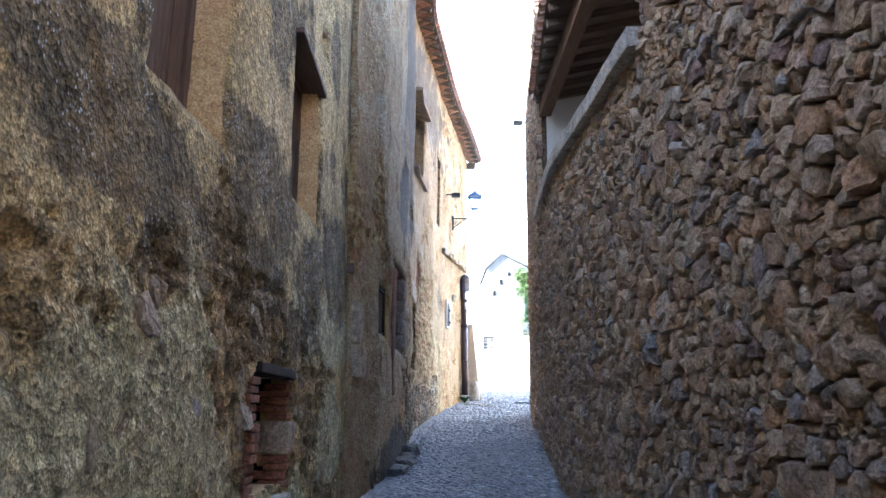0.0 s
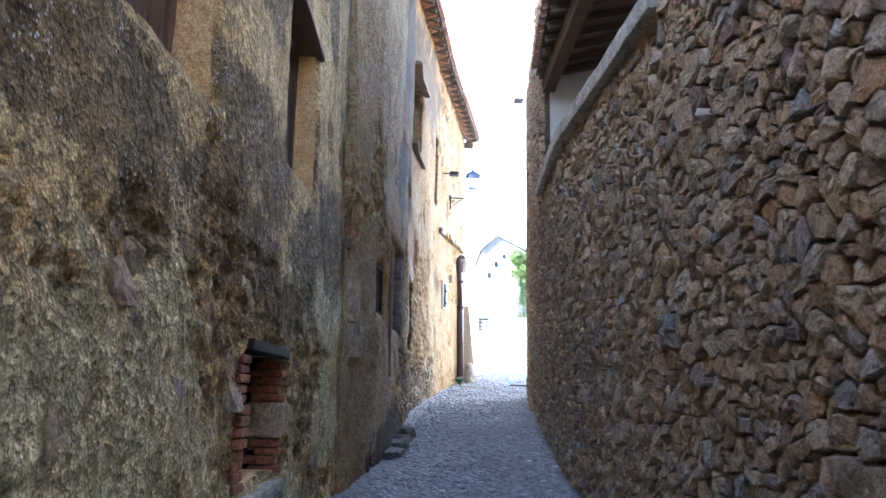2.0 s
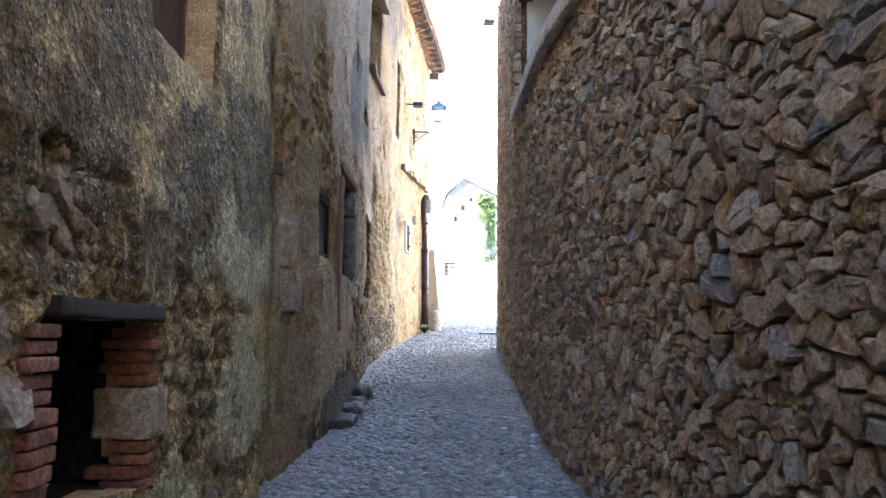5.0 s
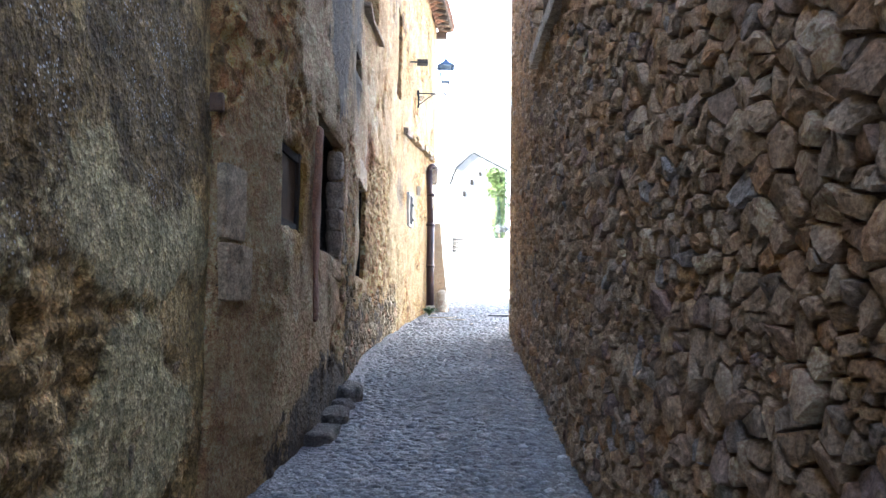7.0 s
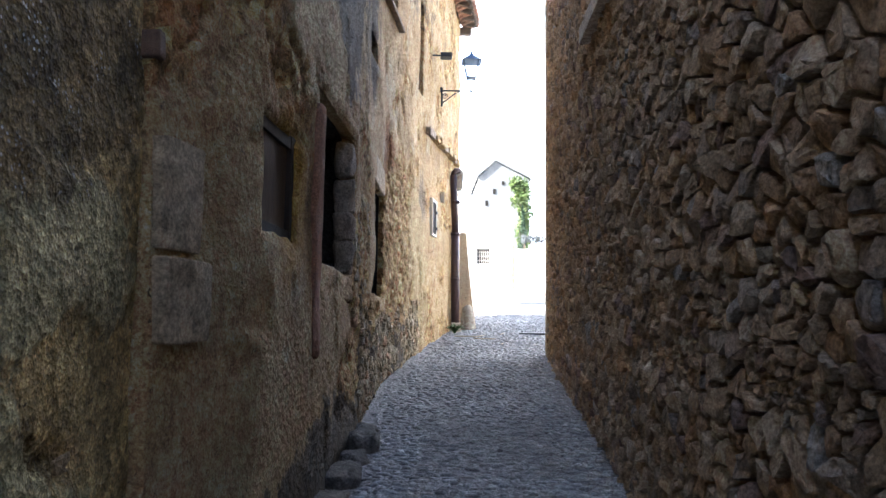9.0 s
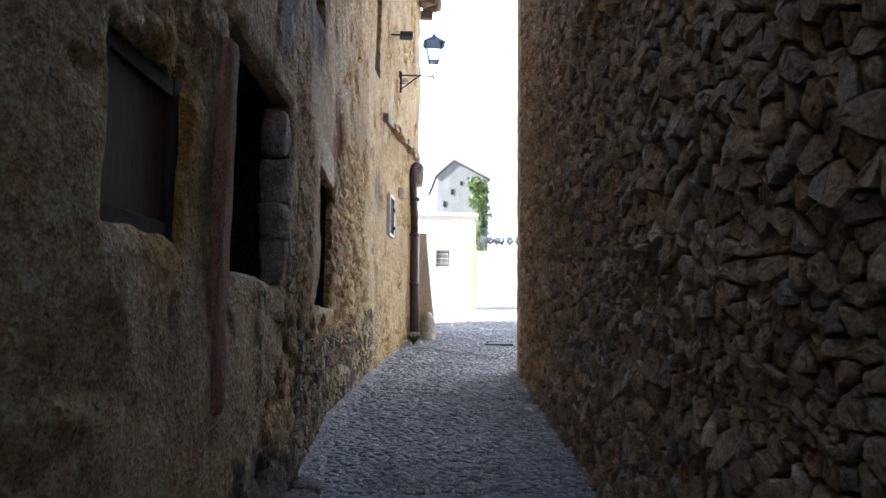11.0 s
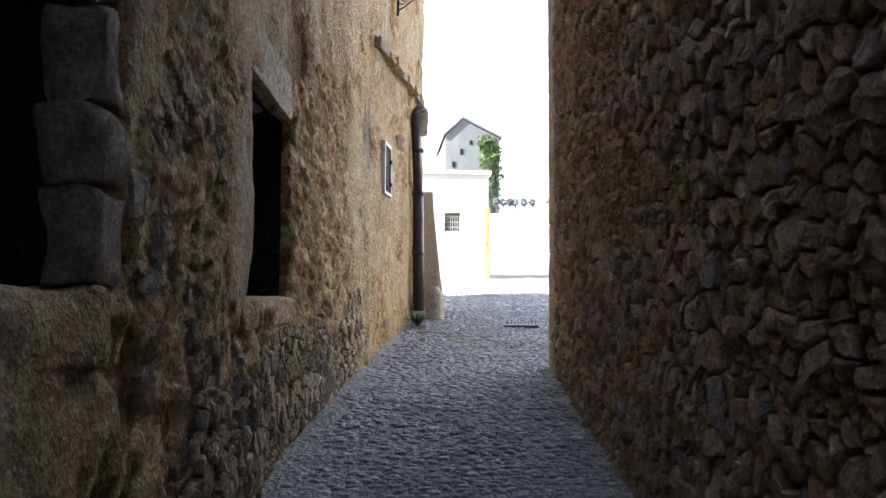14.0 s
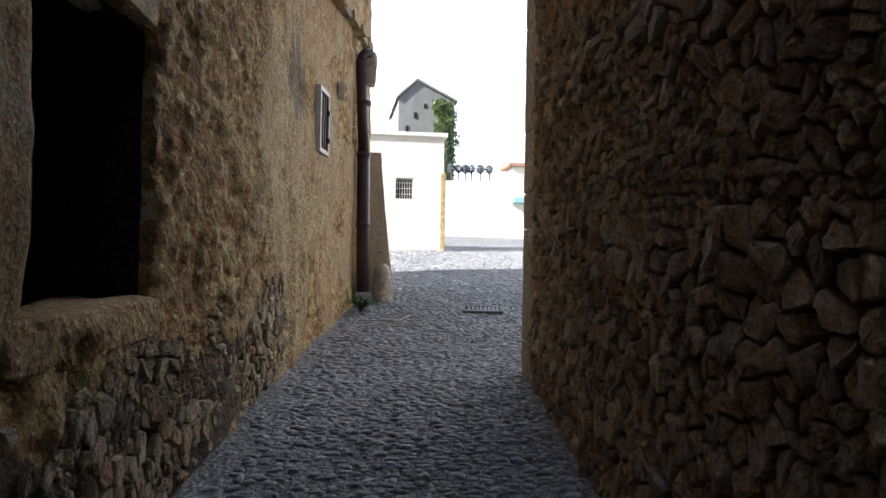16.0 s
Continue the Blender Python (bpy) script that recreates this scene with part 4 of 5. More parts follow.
# ---- fixtures on the west wall near the square ----
def tube(name, points, r, material, parent, label="", seg=8):
    """A round bar along points, given in the parent's space."""
    pts = [Vector(p) for p in points]
    verts, faces = [], []
    for i, p in enumerate(pts):
        d = (pts[min(i + 1, len(pts) - 1)] - pts[max(i - 1, 0)]).normalized()
        u = d.orthogonal().normalized() if abs(d.z) > 0.99 else d.cross(Vector((0, 0, 1))).normalized()
        w = d.cross(u)
        rr = r(i / (len(pts) - 1)) if callable(r) else r
        for k in range(seg):
            a = 2 * math.pi * k / seg
            verts.append(p + (u * math.cos(a) + w * math.sin(a)) * rr)
    for i in range(len(pts) - 1):
        for k in range(seg):
            a, b = i * seg + k, i * seg + (k + 1) % seg
            faces.append((a, b, b + seg, a + seg))
    faces += [tuple(reversed(range(seg))), tuple((len(pts) - 1) * seg + k for k in range(seg))]
    return mesh_ob(name, verts, faces, material, parent, True, label)


def frustum(w0, w1, z0, z1, cap=True):
    bm = bmesh.new()
    rings = [[bm.verts.new((sx * w, sy * w, z)) for sx, sy in ((-1, -1), (1, -1), (1, 1), (-1, 1))] for w, z in ((w0, z0), (w1, z1))]
    for i in range(4):
        bm.faces.new((rings[0][i], rings[0][(i + 1) % 4], rings[1][(i + 1) % 4], rings[1][i]))
    if cap:
        bm.faces.new(rings[0])
        bm.faces.new(rings[1])
    return bm


def street_lamp():
    wx = float(west(18.1)) - 0.04
    thing = empty("street_lamp", "blue iron wall lantern on a scrolled bracket", "street lamp", at=(wx, 18.1, 6.4))
    reach = 1.03 - wx
    part("wall_plate", box_bm(0.0, 0.05, -0.03, 0.03, -0.3, 0.06, 0.004), M_IRON, thing)
    tube("arm", [(0.02, 0, 0), (reach * 0.5, 0, 0.005), (reach + 0.02, 0, 0.005)], 0.014, M_IRON, thing)
    tube("brace", [(0.03, 0, -0.24), (0.1, 0, -0.2), (reach * 0.45, 0, -0.06), (reach * 0.62, 0, -0.005)], 0.010, M_IRON, thing)
    spiral = [(0.09 + 0.06 * (1 - k / 22) * math.cos(k * 0.55), 0, -0.11 + 0.06 * (1 - k / 22) * math.sin(k * 0.55)) for k in range(20)]
    tube("scroll", spiral, 0.008, M_IRON, thing, seg=6)
    tube("pendant", [(reach, 0, -0.1), (reach, 0, -0.05), (reach, 0, 0.0)], lambda k: 0.004 + 0.014 * k, M_IRON, thing)
    lantern = new("lantern")
    lantern.parent = thing
    lantern.matrix_basis = pose(reach, 0, 0.0)
    for k in range(4):
        a = math.pi / 4 + k * math.pi / 2
        c, s_ = math.cos(a), math.sin(a)
        tube("leg", [(0.02 * c, 0.02 * s_, 0.02), (0.11 * c, 0.11 * s_, 0.12), (0.1 * c, 0.1 * s_, 0.26)], 0.007, M_IRON, lantern, seg=6)
        tube("corner_bar", [(0.115 * c, 0.115 * s_, 0.26), (0.2 * c, 0.2 * s_, 0.58)], 0.010, M_LAMPBLUE, lantern, seg=6)
        bm = bmesh.new()
        q = [Vector((-0.075, -0.079, 0.275)), Vector((0.075, -0.079, 0.275)), Vector((0.135, -0.139, 0.575)), Vector((-0.135, -0.139, 0.575))]
        front = [bm.verts.new(v) for v in q]
        back = [bm.verts.new(v + Vector((0, 0.004, 0))) for v in q]
        bm.faces.new(front)
        bm.faces.new(back[::-1])
        for i in range(4):
            bm.faces.new((front[i], front[(i + 1) % 4], back[(i + 1) % 4], back[i]))
        bmesh.ops.rotate(bm, cent=(0, 0, 0), matrix=Matrix.Rotation(k * math.pi / 2, 3, "Z"), verts=bm.verts)
        pane = part("pane", bm, M_GLASS, lantern)
        pane.visible_shadow = False
    part("base_ring", frustum(0.085, 0.085, 0.25, 0.275), M_LAMPBLUE, lantern)
    part("roof", frustum(0.19, 0.06, 0.575, 0.69), M_LAMPBLUE, lantern)
    part("vent", frustum(0.05, 0.03, 0.69, 0.74), M_LAMPBLUE, lantern)
    tube("finial", [(0, 0, 0.74), (0, 0, 0.77), (0, 0, 0.79), (0, 0, 0.82)], lambda k: (0.012, 0.022, 0.016, 0.003)[int(round(k * 3))], M_LAMPBLUE, lantern)


street_lamp()


def floodlight(x, y, z, turn=0.0):
    thing = empty("floodlight", "small dark metal floodlight on a short wall arm", "floodlight", at=(x, y, z))
    part("arm", box_bm(-0.08, 0.1, -0.012, 0.012, -0.012, 0.012, 0.003), M_IRON, thing)
    part("housing", box_bm(0.09, 0.3, -0.1, 0.1, -0.045, 0.03, 0.012), M_IRON, thing)
    thing.matrix_basis = pose(x, y, z, 0, 0, turn)


floodlight(float(west(17.3)), 17.3, 6.79)
tagged(part("wall_plaque", box_bm(0.48, 0.55, 18.3, 18.46, 4.3, 4.48, 0.004), M_FRAMEWHITE), "small blank white plaque on the house wall", "plaque")
floodlight(2.1, 15.85, 8.1, 180)


def downpipe():
    thing = empty("downpipe", "dark brown iron downpipe with a thicker foot section", "downpipe", at=(0.82, 19.55, 1.95))
    tube("foot_pipe", [(0.02, 0, 0.05), (0.01, 0, 1.0), (0.0, 0.0, 1.9)], 0.085, M_PIPE, thing, seg=14)
    tube("upper_pipe", [(0.0, 0, 1.88), (-0.03, 0, 2.6), (-0.05, 0, 3.12)], 0.07, M_PIPE, thing, seg=14)
    tube("elbow", [(-0.05, 0, 3.1), (-0.04, 0, 3.17), (0.0, 0.02, 3.22), (0.08, 0.05, 3.23)], 0.06, M_PIPE, thing, seg=12)
    for z in (0.95, 1.88, 2.55):
        tube("collar", [(0.0 if z > 1.5 else 0.01, 0, z - 0.03), (0.0 if z > 1.5 else 0.01, 0, z + 0.03)], 0.095, M_PIPE, thing, seg=14)
    part("foot_stone", box_bm(-0.07, 0.12, -0.12, 0.1, -0.12, 0.06, 0.015, 2, 0.01, 3), M_SILL, thing)


downpipe()
block("stone_corbel", "pale carved stone corbel under the roof corner", "corbel", 0.82, 0.98, 19.6, 19.95, 4.8, 5.22, M_BOLLARD, 0.02, 9, 4, 0.04)


def buttress():
    bm = box_bm(0, 1, 20.02, 20.95, 1.7, 3.92, 0.02, 7, 0.0)
    for v in bm.verts:
        edge = float(np.interp(v.co.z, (1.7, 2.1, 2.92, 3.92), (1.32, 1.27, 1.17, 1.08)))
        v.co.x = 0.6 + (edge - 0.6) * v.co.x
        v.co += noise.noise_vector(v.co * 4) * 0.015
    return tagged(part("buttress", bm, M_BUTTRESS, smooth=True), "tapering brown plastered buttress against the house corner", "buttress", kind="structure")


buttress()


def lump(name, label, category, at, size, material, seed, flat=0.0, rings=9, seg=14, pw=0.75, wob=0.12, group=""):
    """A worn stone: a rounded, uneven body that sits on its base."""
    bm = bmesh.new()
    bmesh.ops.create_uvsphere(bm, u_segments=seg, v_segments=rings, radius=1.0)
    for v in bm.verts:
        c = v.co.copy()
        c = Vector([math.copysign(abs(k) ** pw, k) for k in c])
        c += noise.noise_vector(c * 1.6 + Vector((seed * 3.1, seed, 0))) * wob * 1.6 + noise.noise_vector(c * 5 + Vector((seed, 0, 0))) * wob * 0.4
        v.co = Vector((c.x * size[0] / 2, c.y * size[1] / 2, c.z * size[2] / 2 + size[2] / 2 - flat))
    ob = part(name, bm, material, smooth=True)
    ob.matrix_world = Matrix.Translation(at) @ pose(0, 0, 0, 0, 0, seed * 37 % 360)
    return tagged(ob, label, category, group)


def bollard():
    bm = bmesh.new()
    bmesh.ops.create_cone(bm, cap_ends=True, segments=16, radius1=0.15, radius2=0.115, depth=0.46)
    bmesh.ops.translate(bm, vec=(0, 0, 0.2), verts=bm.verts)
    top = [f for f in bm.faces if f.normal.z > 0.9]
    res = bmesh.ops.inset_region(bm, faces=top, thickness=0.035, depth=0.055)
    res = bmesh.ops.inset_region(bm, faces=top, thickness=0.04, depth=0.03)
    bmesh.ops.subdivide_edges(bm, edges=[e for e in bm.edges if abs(e.verts[0].co.z - e.verts[1].co.z) > 0.2], cuts=6, use_grid_fill=True)
    for v in bm.verts:
        v.co += noise.noise_vector(v.co * 7) * 0.022
    ob = part("stone_bollard", bm, M_BOLLARD, smooth=True)
    ob.matrix_world = Matrix.Translation((1.11, 19.8, 1.87))
    return tagged(ob, "squat worn rounded stone bollard beside the buttress", "bollard")


bollard()
for i, (x, y, w, d, h) in enumerate(((-0.42, 8.95, 0.24, 0.5, 0.14), (-0.36, 9.55, 0.24, 0.42, 0.15), (-0.29, 10.3, 0.24, 0.34, 0.2), (-0.33, 9.95, 0.2, 0.24, 0.13), (-0.3, 10.75, 0.18, 0.3, 0.14))):
    ob = lump("base_stone", "grey rough boulder at the foot of the wall", "stone", (x, y, float(ground_z(x, y)) - 0.03), (w, d, h), M_DARKROCK, i + 2, 0.02, pw=0.55, wob=0.22, group="stones at the wall foot")
    ob.matrix_world = Matrix.Translation((x, y, float(ground_z(x, y)) - 0.03)) @ pose(0, 0, 0, 4, 3, -8 + 5 * i)

# broken ledge above the far stretch
def ledge():
    thing = empty("ledge", "broken stone string course on the upper wall", "ledge", "structure", at=(0.3, 16.9, 5.2))
    y, i = 16.7, 0
    rng = random.Random(2)
    while y < 20.3:
        run = rng.uniform(0.35, 0.6)
        bm = box_bm(0, 1, y, y + run - 0.01, 0, rng.uniform(0.06, 0.13), 0.012, 3, 0.03, i)
        for v in bm.verts:
            yy = v.co.y
            v.co.x = float(west(yy)) - 0.1 + (0.14 + 0.025 * (i % 3)) * v.co.x
            v.co.z += 5.2 + 0.075 * (yy - 16.9)
            v.co -= Vector((0.3, 16.9, 5.2))
        part("stone", bm, (M_JAMBSTONE, M_HOUSE2, M_HOUSE2)[i % 3], thing, smooth=True)
        y += run
        i += 1


ledge()

# ---- the square ----
def white_house():
    thing = empty("white_house", "low bright whitewashed building with a barred window", "house", at=(1.0, 28.0, 2.66))

    def put(name, x0, x1, y0, y1, z0, z1, material, parent=thing, label="", bevel=0.01):
        bm = box_bm(x0, x1, y0, y1, z0, z1, bevel)
        base = Vector((1.0, 28.0, 2.66))
        bmesh.ops.translate(bm, vec=-base, verts=bm.verts)
        return part(name, bm, material, parent, label)

    put("wall", -8.0, 1.9, 28.0, 28.4, 2.3, 5.5, M_WHITE)
    put("wall", 2.34, 3.1, 28.0, 28.4, 2.3, 5.5, M_WHITE)
    put("wall", 1.9, 2.34, 28.0, 28.4, 2.3, 3.93, M_WHITE)
    put("wall", 1.9, 2.34, 28.0, 28.4, 4.45, 5.5, M_WHITE)
    put("side_wall", 2.8, 3.09, 28.4, 29.6, 2.3, 5.5, M_WHITE)
    put("corner_strip", 3.02, 3.14, 27.97, 28.3, 2.4, 4.6, M_OCHRE, label="ochre painted corner strip")
    put("roof", -8.1, 3.18, 27.93, 29.7, 5.5, 5.6, M_WHITE)
    put("inner_wall", 1.5, 2.7, 29.2, 29.3, 3.0, 5.4, M_INNER)
    grille = put("grille", 1.9, 2.34, 28.06, 28.075, 3.93, 3.945, M_FRAMEWHITE, bevel=0.002)
    for i in range(7):
        put("bar", 1.93 + i * 0.062, 1.944 + i * 0.062, 28.05, 28.064, 3.93, 4.45, M_FRAMEWHITE, grille, bevel=0.002)
    for z in (4.05, 4.19, 4.33):
        put("cross_bar", 1.9, 2.34, 28.066, 28.078, z, z + 0.016, M_FRAMEWHITE, grille, bevel=0.002)


white_house()


def leaf_cloud(rng, count, centre, radii, size, squash=1.0):
    """Many small bent leaves in an uneven body."""
    verts, faces = [], []
    for _ in range(count):
        d = Vector((rng.gauss(0, 1), rng.gauss(0, 1), rng.gauss(0, 1))).normalized()
        r = 0.55 + 0.5 * rng.random() + 0.25 * noise.noise(d * 2.3 + Vector(centre))
        p = Vector(centre) + Vector((d.x * radii[0], d.y * radii[1], d.z * radii[2])) * r
        a = Vector((rng.gauss(0, 1), rng.gauss(0, 1), rng.gauss(0, 1))).normalized()
        b = a.orthogonal().normalized()
        c = a.cross(b) * 0.25
        s_ = size * rng.uniform(0.6, 1.3)
        n = len(verts)
        verts += [p - a * s_, p + b * s_ * 0.5 + c * s_, p + a * s_, p - b * s_ * 0.5 + c * s_]
        faces += [(n, n + 1, n + 2), (n, n + 2, n + 3)]
    return verts, faces


def ruin():
    thing = empty("stone_house", "old grey stone gabled house far behind the square", "house", at=(5.5, 58.0, 4.4))
    b = Vector((5.5, 58.0, 4.4))

    def prism(name, pts, y0, y1, material, parent=thing, label=""):
        bm = bmesh.new()
        f = [bm.verts.new(Vector((x, y0, z)) - b) for x, z in pts]
        k = [bm.verts.new(Vector((x, y1, z)) - b) for x, z in pts]
        bm.faces.new(f)
        bm.faces.new(k[::-1])
        for i in range(len(pts)):
            bm.faces.new((f[i], k[i], k[(i + 1) % len(pts)], f[(i + 1) % len(pts)]))
        return part(name, bm, material, parent, label)

    prism("wall", [(4.28, 4.0), (8.0, 4.0), (8.0, 12.9), (5.48, 14.15), (4.28, 13.0)], 58.0, 66.0, M_GREYSTONE)
    prism("roof", [(4.12, 12.95), (5.48, 14.2), (8.2, 12.85), (8.2, 13.0), (5.48, 14.36), (4.1, 13.1)], 57.85, 66.2, M_GREYSTONE)
    for x, z, w, h in ((5.3, 11.7, 0.22, 0.4), (5.95, 12.4, 0.2, 0.3), (4.75, 10.8, 0.2, 0.4)):
        prism("window", [(x, z), (x + w, z), (x + w, z + h), (x, z + h)], 57.96, 58.1, M_INNER)
    rng = random.Random(21)
    ivy = empty("ivy", "bright green ivy climbing over the old house", "ivy", at=(7.2, 57.6, 4.4))
    v1, f1 = [], []
    for c, r in (((-0.2, 0, 8.0), (0.55, 0.4, 0.6)), ((0.35, 0, 7.6), (0.6, 0.5, 0.9)), ((0.15, 0, 6.8), (0.8, 0.5, 0.8)), ((0.5, 0, 5.8), (0.6, 0.5, 1.0)), ((0.3, 0, 4.2), (0.6, 0.5, 1.5))):
        v, f = leaf_cloud(rng, 420, c, r, 0.13)
        n = len(v1)
        v1 += v
        f1 += [tuple(i + n for i in t) for t in f]
    mesh_ob("leaves", v1, f1, M_IVY, ivy)
    tube("stem", [(0.2, 0.1, 0.0), (0.25, 0.15, 2.5), (0.1, 0.1, 5.0), (0.2, 0.1, 7.6)], lambda k: 0.12 - 0.09 * k, M_WOOD, ivy)


ruin()


def cypress(x, y, h, r, seed):
    z = float(slope(y))
    thing = empty("cypress", "slim dark green cypress behind the garden wall", "tree", at=(x, y, z))
    tube("trunk", [(0, 0, -0.2), (0, 0, h * 0.5), (0.02, 0, h * 0.9)], lambda k: 0.09 * (1 - 0.8 * k), M_WOOD, thing)
    rng = random.Random(seed)
    verts, faces = [], []
    for i in range(14):
        k = i / 13
        rr = r * (0.45 + 0.9 * k) if k < 0.4 else r * (1.0 - 0.85 * (k - 0.4) / 0.6)
        v, f = leaf_cloud(rng, 150, (rng.uniform(-0.05, 0.05), rng.uniform(-0.05, 0.05), 0.4 + k * (h - 0.6)), (rr, rr, h * 0.07), 0.07)
        n = len(verts)
        verts += v
        faces += [tuple(q + n for q in t) for t in f]
    mesh_ob("crown", verts, faces, M_CYPRESS, thing)


cypress(5.75, 45.0, 4.9, 0.3, 5)


def far_wall():
    tagged(part("wall_square", box_bm(3.6, 14.0, 40.0, 40.4, 2.5, 5.72, 0.02), M_WHITE), "bright whitewashed garden wall of the square", "wall", kind="structure")
    rng = random.Random(9)
    x = 5.15
    while x < 7.0:
        z0 = 5.7
        thing = empty("clipped_shrub", "round clipped shrub on a short stem above the wall", "shrub", group="row of clipped shrubs", at=(x, 40.2, z0))
        tube("stem", [(0, 0, -0.05), (0.01, 0, 0.2), (0, 0, 0.5)], 0.03, M_WOOD, thing)
        v, f = leaf_cloud(rng, 260, (0, 0, 0.55), (0.17, 0.17, 0.2), 0.05)
        mesh_ob("crown", v, f, M_SHRUB, thing)
        x += rng.uniform(0.26, 0.42)
    house = empty("low_house", "pale low house with a shuttered window and tiled roof", "house", at=(9.0, 39.0, 3.3))
    b = Vector((9.0, 39.0, 3.3))
    for name, box, material in (("wall", (7.4, 14.0, 38.6, 39.9, 2.6, 6.2), M_WHITE), ("roof", (7.2, 14.1, 38.3, 40.2, 6.2, 6.34), M_TILE_JOINED),
                                ("shutter", (7.95, 8.25, 38.56, 38.64, 5.1, 5.7), M_WOOD), ("awning", (7.3, 8.6, 37.9, 38.6, 4.72, 4.92), M_TURQ)):
        bm = box_bm(*box, 0.01)
        bmesh.ops.translate(bm, vec=-b, verts=bm.verts)
        part(name, bm, material, house)


far_wall()


def glow_backdrop():
    """Added glowing sheet past the square: whitens the sky, lights the street's far end."""
    m = bpy.data.materials.new("sky_glow")
    m.use_nodes = True
    b = m.node_tree.nodes["Principled BSDF"]
    b.inputs["Base Color"].default_value = (0.8, 0.8, 0.8, 1)
    b.inputs["Emission Color"].default_value = (0.94, 0.97, 1.0, 1)
    b.inputs["Emission Strength"].default_value = 0.75
    verts, faces = [], []
    for i in range(25):
        a = radians(40 + 100 * i / 24)
        verts += [(150 * math.cos(a), 150 * math.sin(a), z) for z in (2.0, 170.0)]
    faces = [(2 * i, 2 * i + 1, 2 * i + 3, 2 * i + 2) for i in range(24)]
    tagged(mesh_ob("backdrop", verts, faces, m), "added glowing white sheet standing in for the sky beyond the square", "sky", kind="structure")


glow_backdrop()
plain_wall("wall_square_west", "pale house wall on the west edge of the square", -14.4, -14.0, 21.4, 40.0, 1.0, 5.0, M_WHITE)
plain_wall("wall_square_east", "pale house wall on the east edge of the square", 13.0, 13.4, 15.9, 40.0, 1.5, 8.0, M_WHITE)

# ---- small things on the street ----
def weed():
    x, y = 0.8, 18.95
    thing = empty("weed", "low green weed at the foot of the wall", "plant", at=(x, y, float(ground_z(x, y))))
    rng = random.Random(3)
    for _ in range(40):
        a = rng.uniform(0, 2 * math.pi)
        run, up, w = rng.uniform(0.1, 0.26), rng.uniform(0.07, 0.2), rng.uniform(0.01, 0.022)
        d, q = Vector((math.cos(a), math.sin(a), 0)), Vector((-math.sin(a), math.cos(a), 0))
        verts, faces = [], []
        for k in range(5):
            u = k / 4
            p = d * run * u + Vector((0, 0, up * math.sin(u * 2.2)))
            ww = w * math.sin(math.pi * (0.15 + 0.85 * (1 - u)))
            verts += [p - q * ww, p + Vector((0, 0, -0.004)), p + q * ww]
        for k in range(4):
            faces += [(3 * k, 3 * k + 1, 3 * k + 4, 3 * k + 3), (3 * k + 1, 3 * k + 2, 3 * k + 5, 3 * k + 4)]
        mesh_ob("leaf", verts, faces, M_LEAF, thing, True)


weed()
for i, (x, y, run, a) in enumerate(((1.25, 18.3, 0.45, 60), (1.55, 17.2, 0.22, 75), (1.7, 18.6, 0.3, 70), (1.0, 18.2, 0.5, 10), (1.3, 17.9, 0.4, 2), (0.85, 19.0, 0.3, 50))):
    pts = [(run * (k / 4 - 0.5), 0.01 * math.sin(k * 2 + i), 0.004) for k in range(5)]
    ob = tube("dry_stalk", pts, 0.007, M_STRAW, None, seg=5)
    ob.matrix_world = pose(x, y, float(ground_z(x, y)) + 0.03, 0, -4 if a > 45 else 0, a)
    tagged(ob, "thin dry plant stalk lying on the cobbles", "stalk", "dry stalks on the street")


def drain():
    x, y = 2.33, 18.95
    thing = empty("drain_grate", "grey rectangular iron drain grate set in the cobbles", "drain", at=(x, y, float(slope(y)) + 0.035))
    for a, b, c, d in ((-0.25, 0.25, -0.2, -0.17), (-0.25, 0.25, 0.17, 0.2), (-0.25, -0.22, -0.17, 0.17), (0.22, 0.25, -0.17, 0.17)):
        part("rim", box_bm(a, b, c, d, -0.02, 0.015, 0.003), M_ZINC, thing)
    for i in range(8):
        u = -0.19 + i * 0.051
        part("bar", box_bm(u, u + 0.04, -0.17, 0.17, -0.018, 0.012, 0.003), M_ZINC, thing)
    thing.matrix_basis = pose(x, y, float(slope(y)) + 0.03, 5.4, 0, -10)


drain()

# ---- cobbles ----
def cobble_mesh(rng, seg=8):
    """Rounded pebble, about 1 long in x, domed; verts and faces."""
    pts = []
    off = [rng.uniform(0.86, 1.1) for _ in range(seg)]
    for scale, z in ((1.0, -0.5), (0.95, 0.25), (0.6, 0.85)):
        for k in range(seg):
            a = 2 * math.pi * k / seg
            c, s_ = math.cos(a), math.sin(a)
            pts.append((0.5 * scale * off[k] * math.copysign(abs(c) ** 0.8, c), 0.5 * scale * off[k] * math.copysign(abs(s_) ** 0.8, s_), z))
    pts.append((rng.uniform(-0.08, 0.08), rng.uniform(-0.08, 0.08), 1.0))
    faces = []
    for r in range(2):
        for k in range(seg):
            a, b = r * seg + k, r * seg + (k + 1) % seg
            faces.append((a, b, b + seg, a + seg))
    faces += [(2 * seg + k, 2 * seg + (k + 1) % seg, 3 * seg) for k in range(seg)]
    return np.array(pts), faces


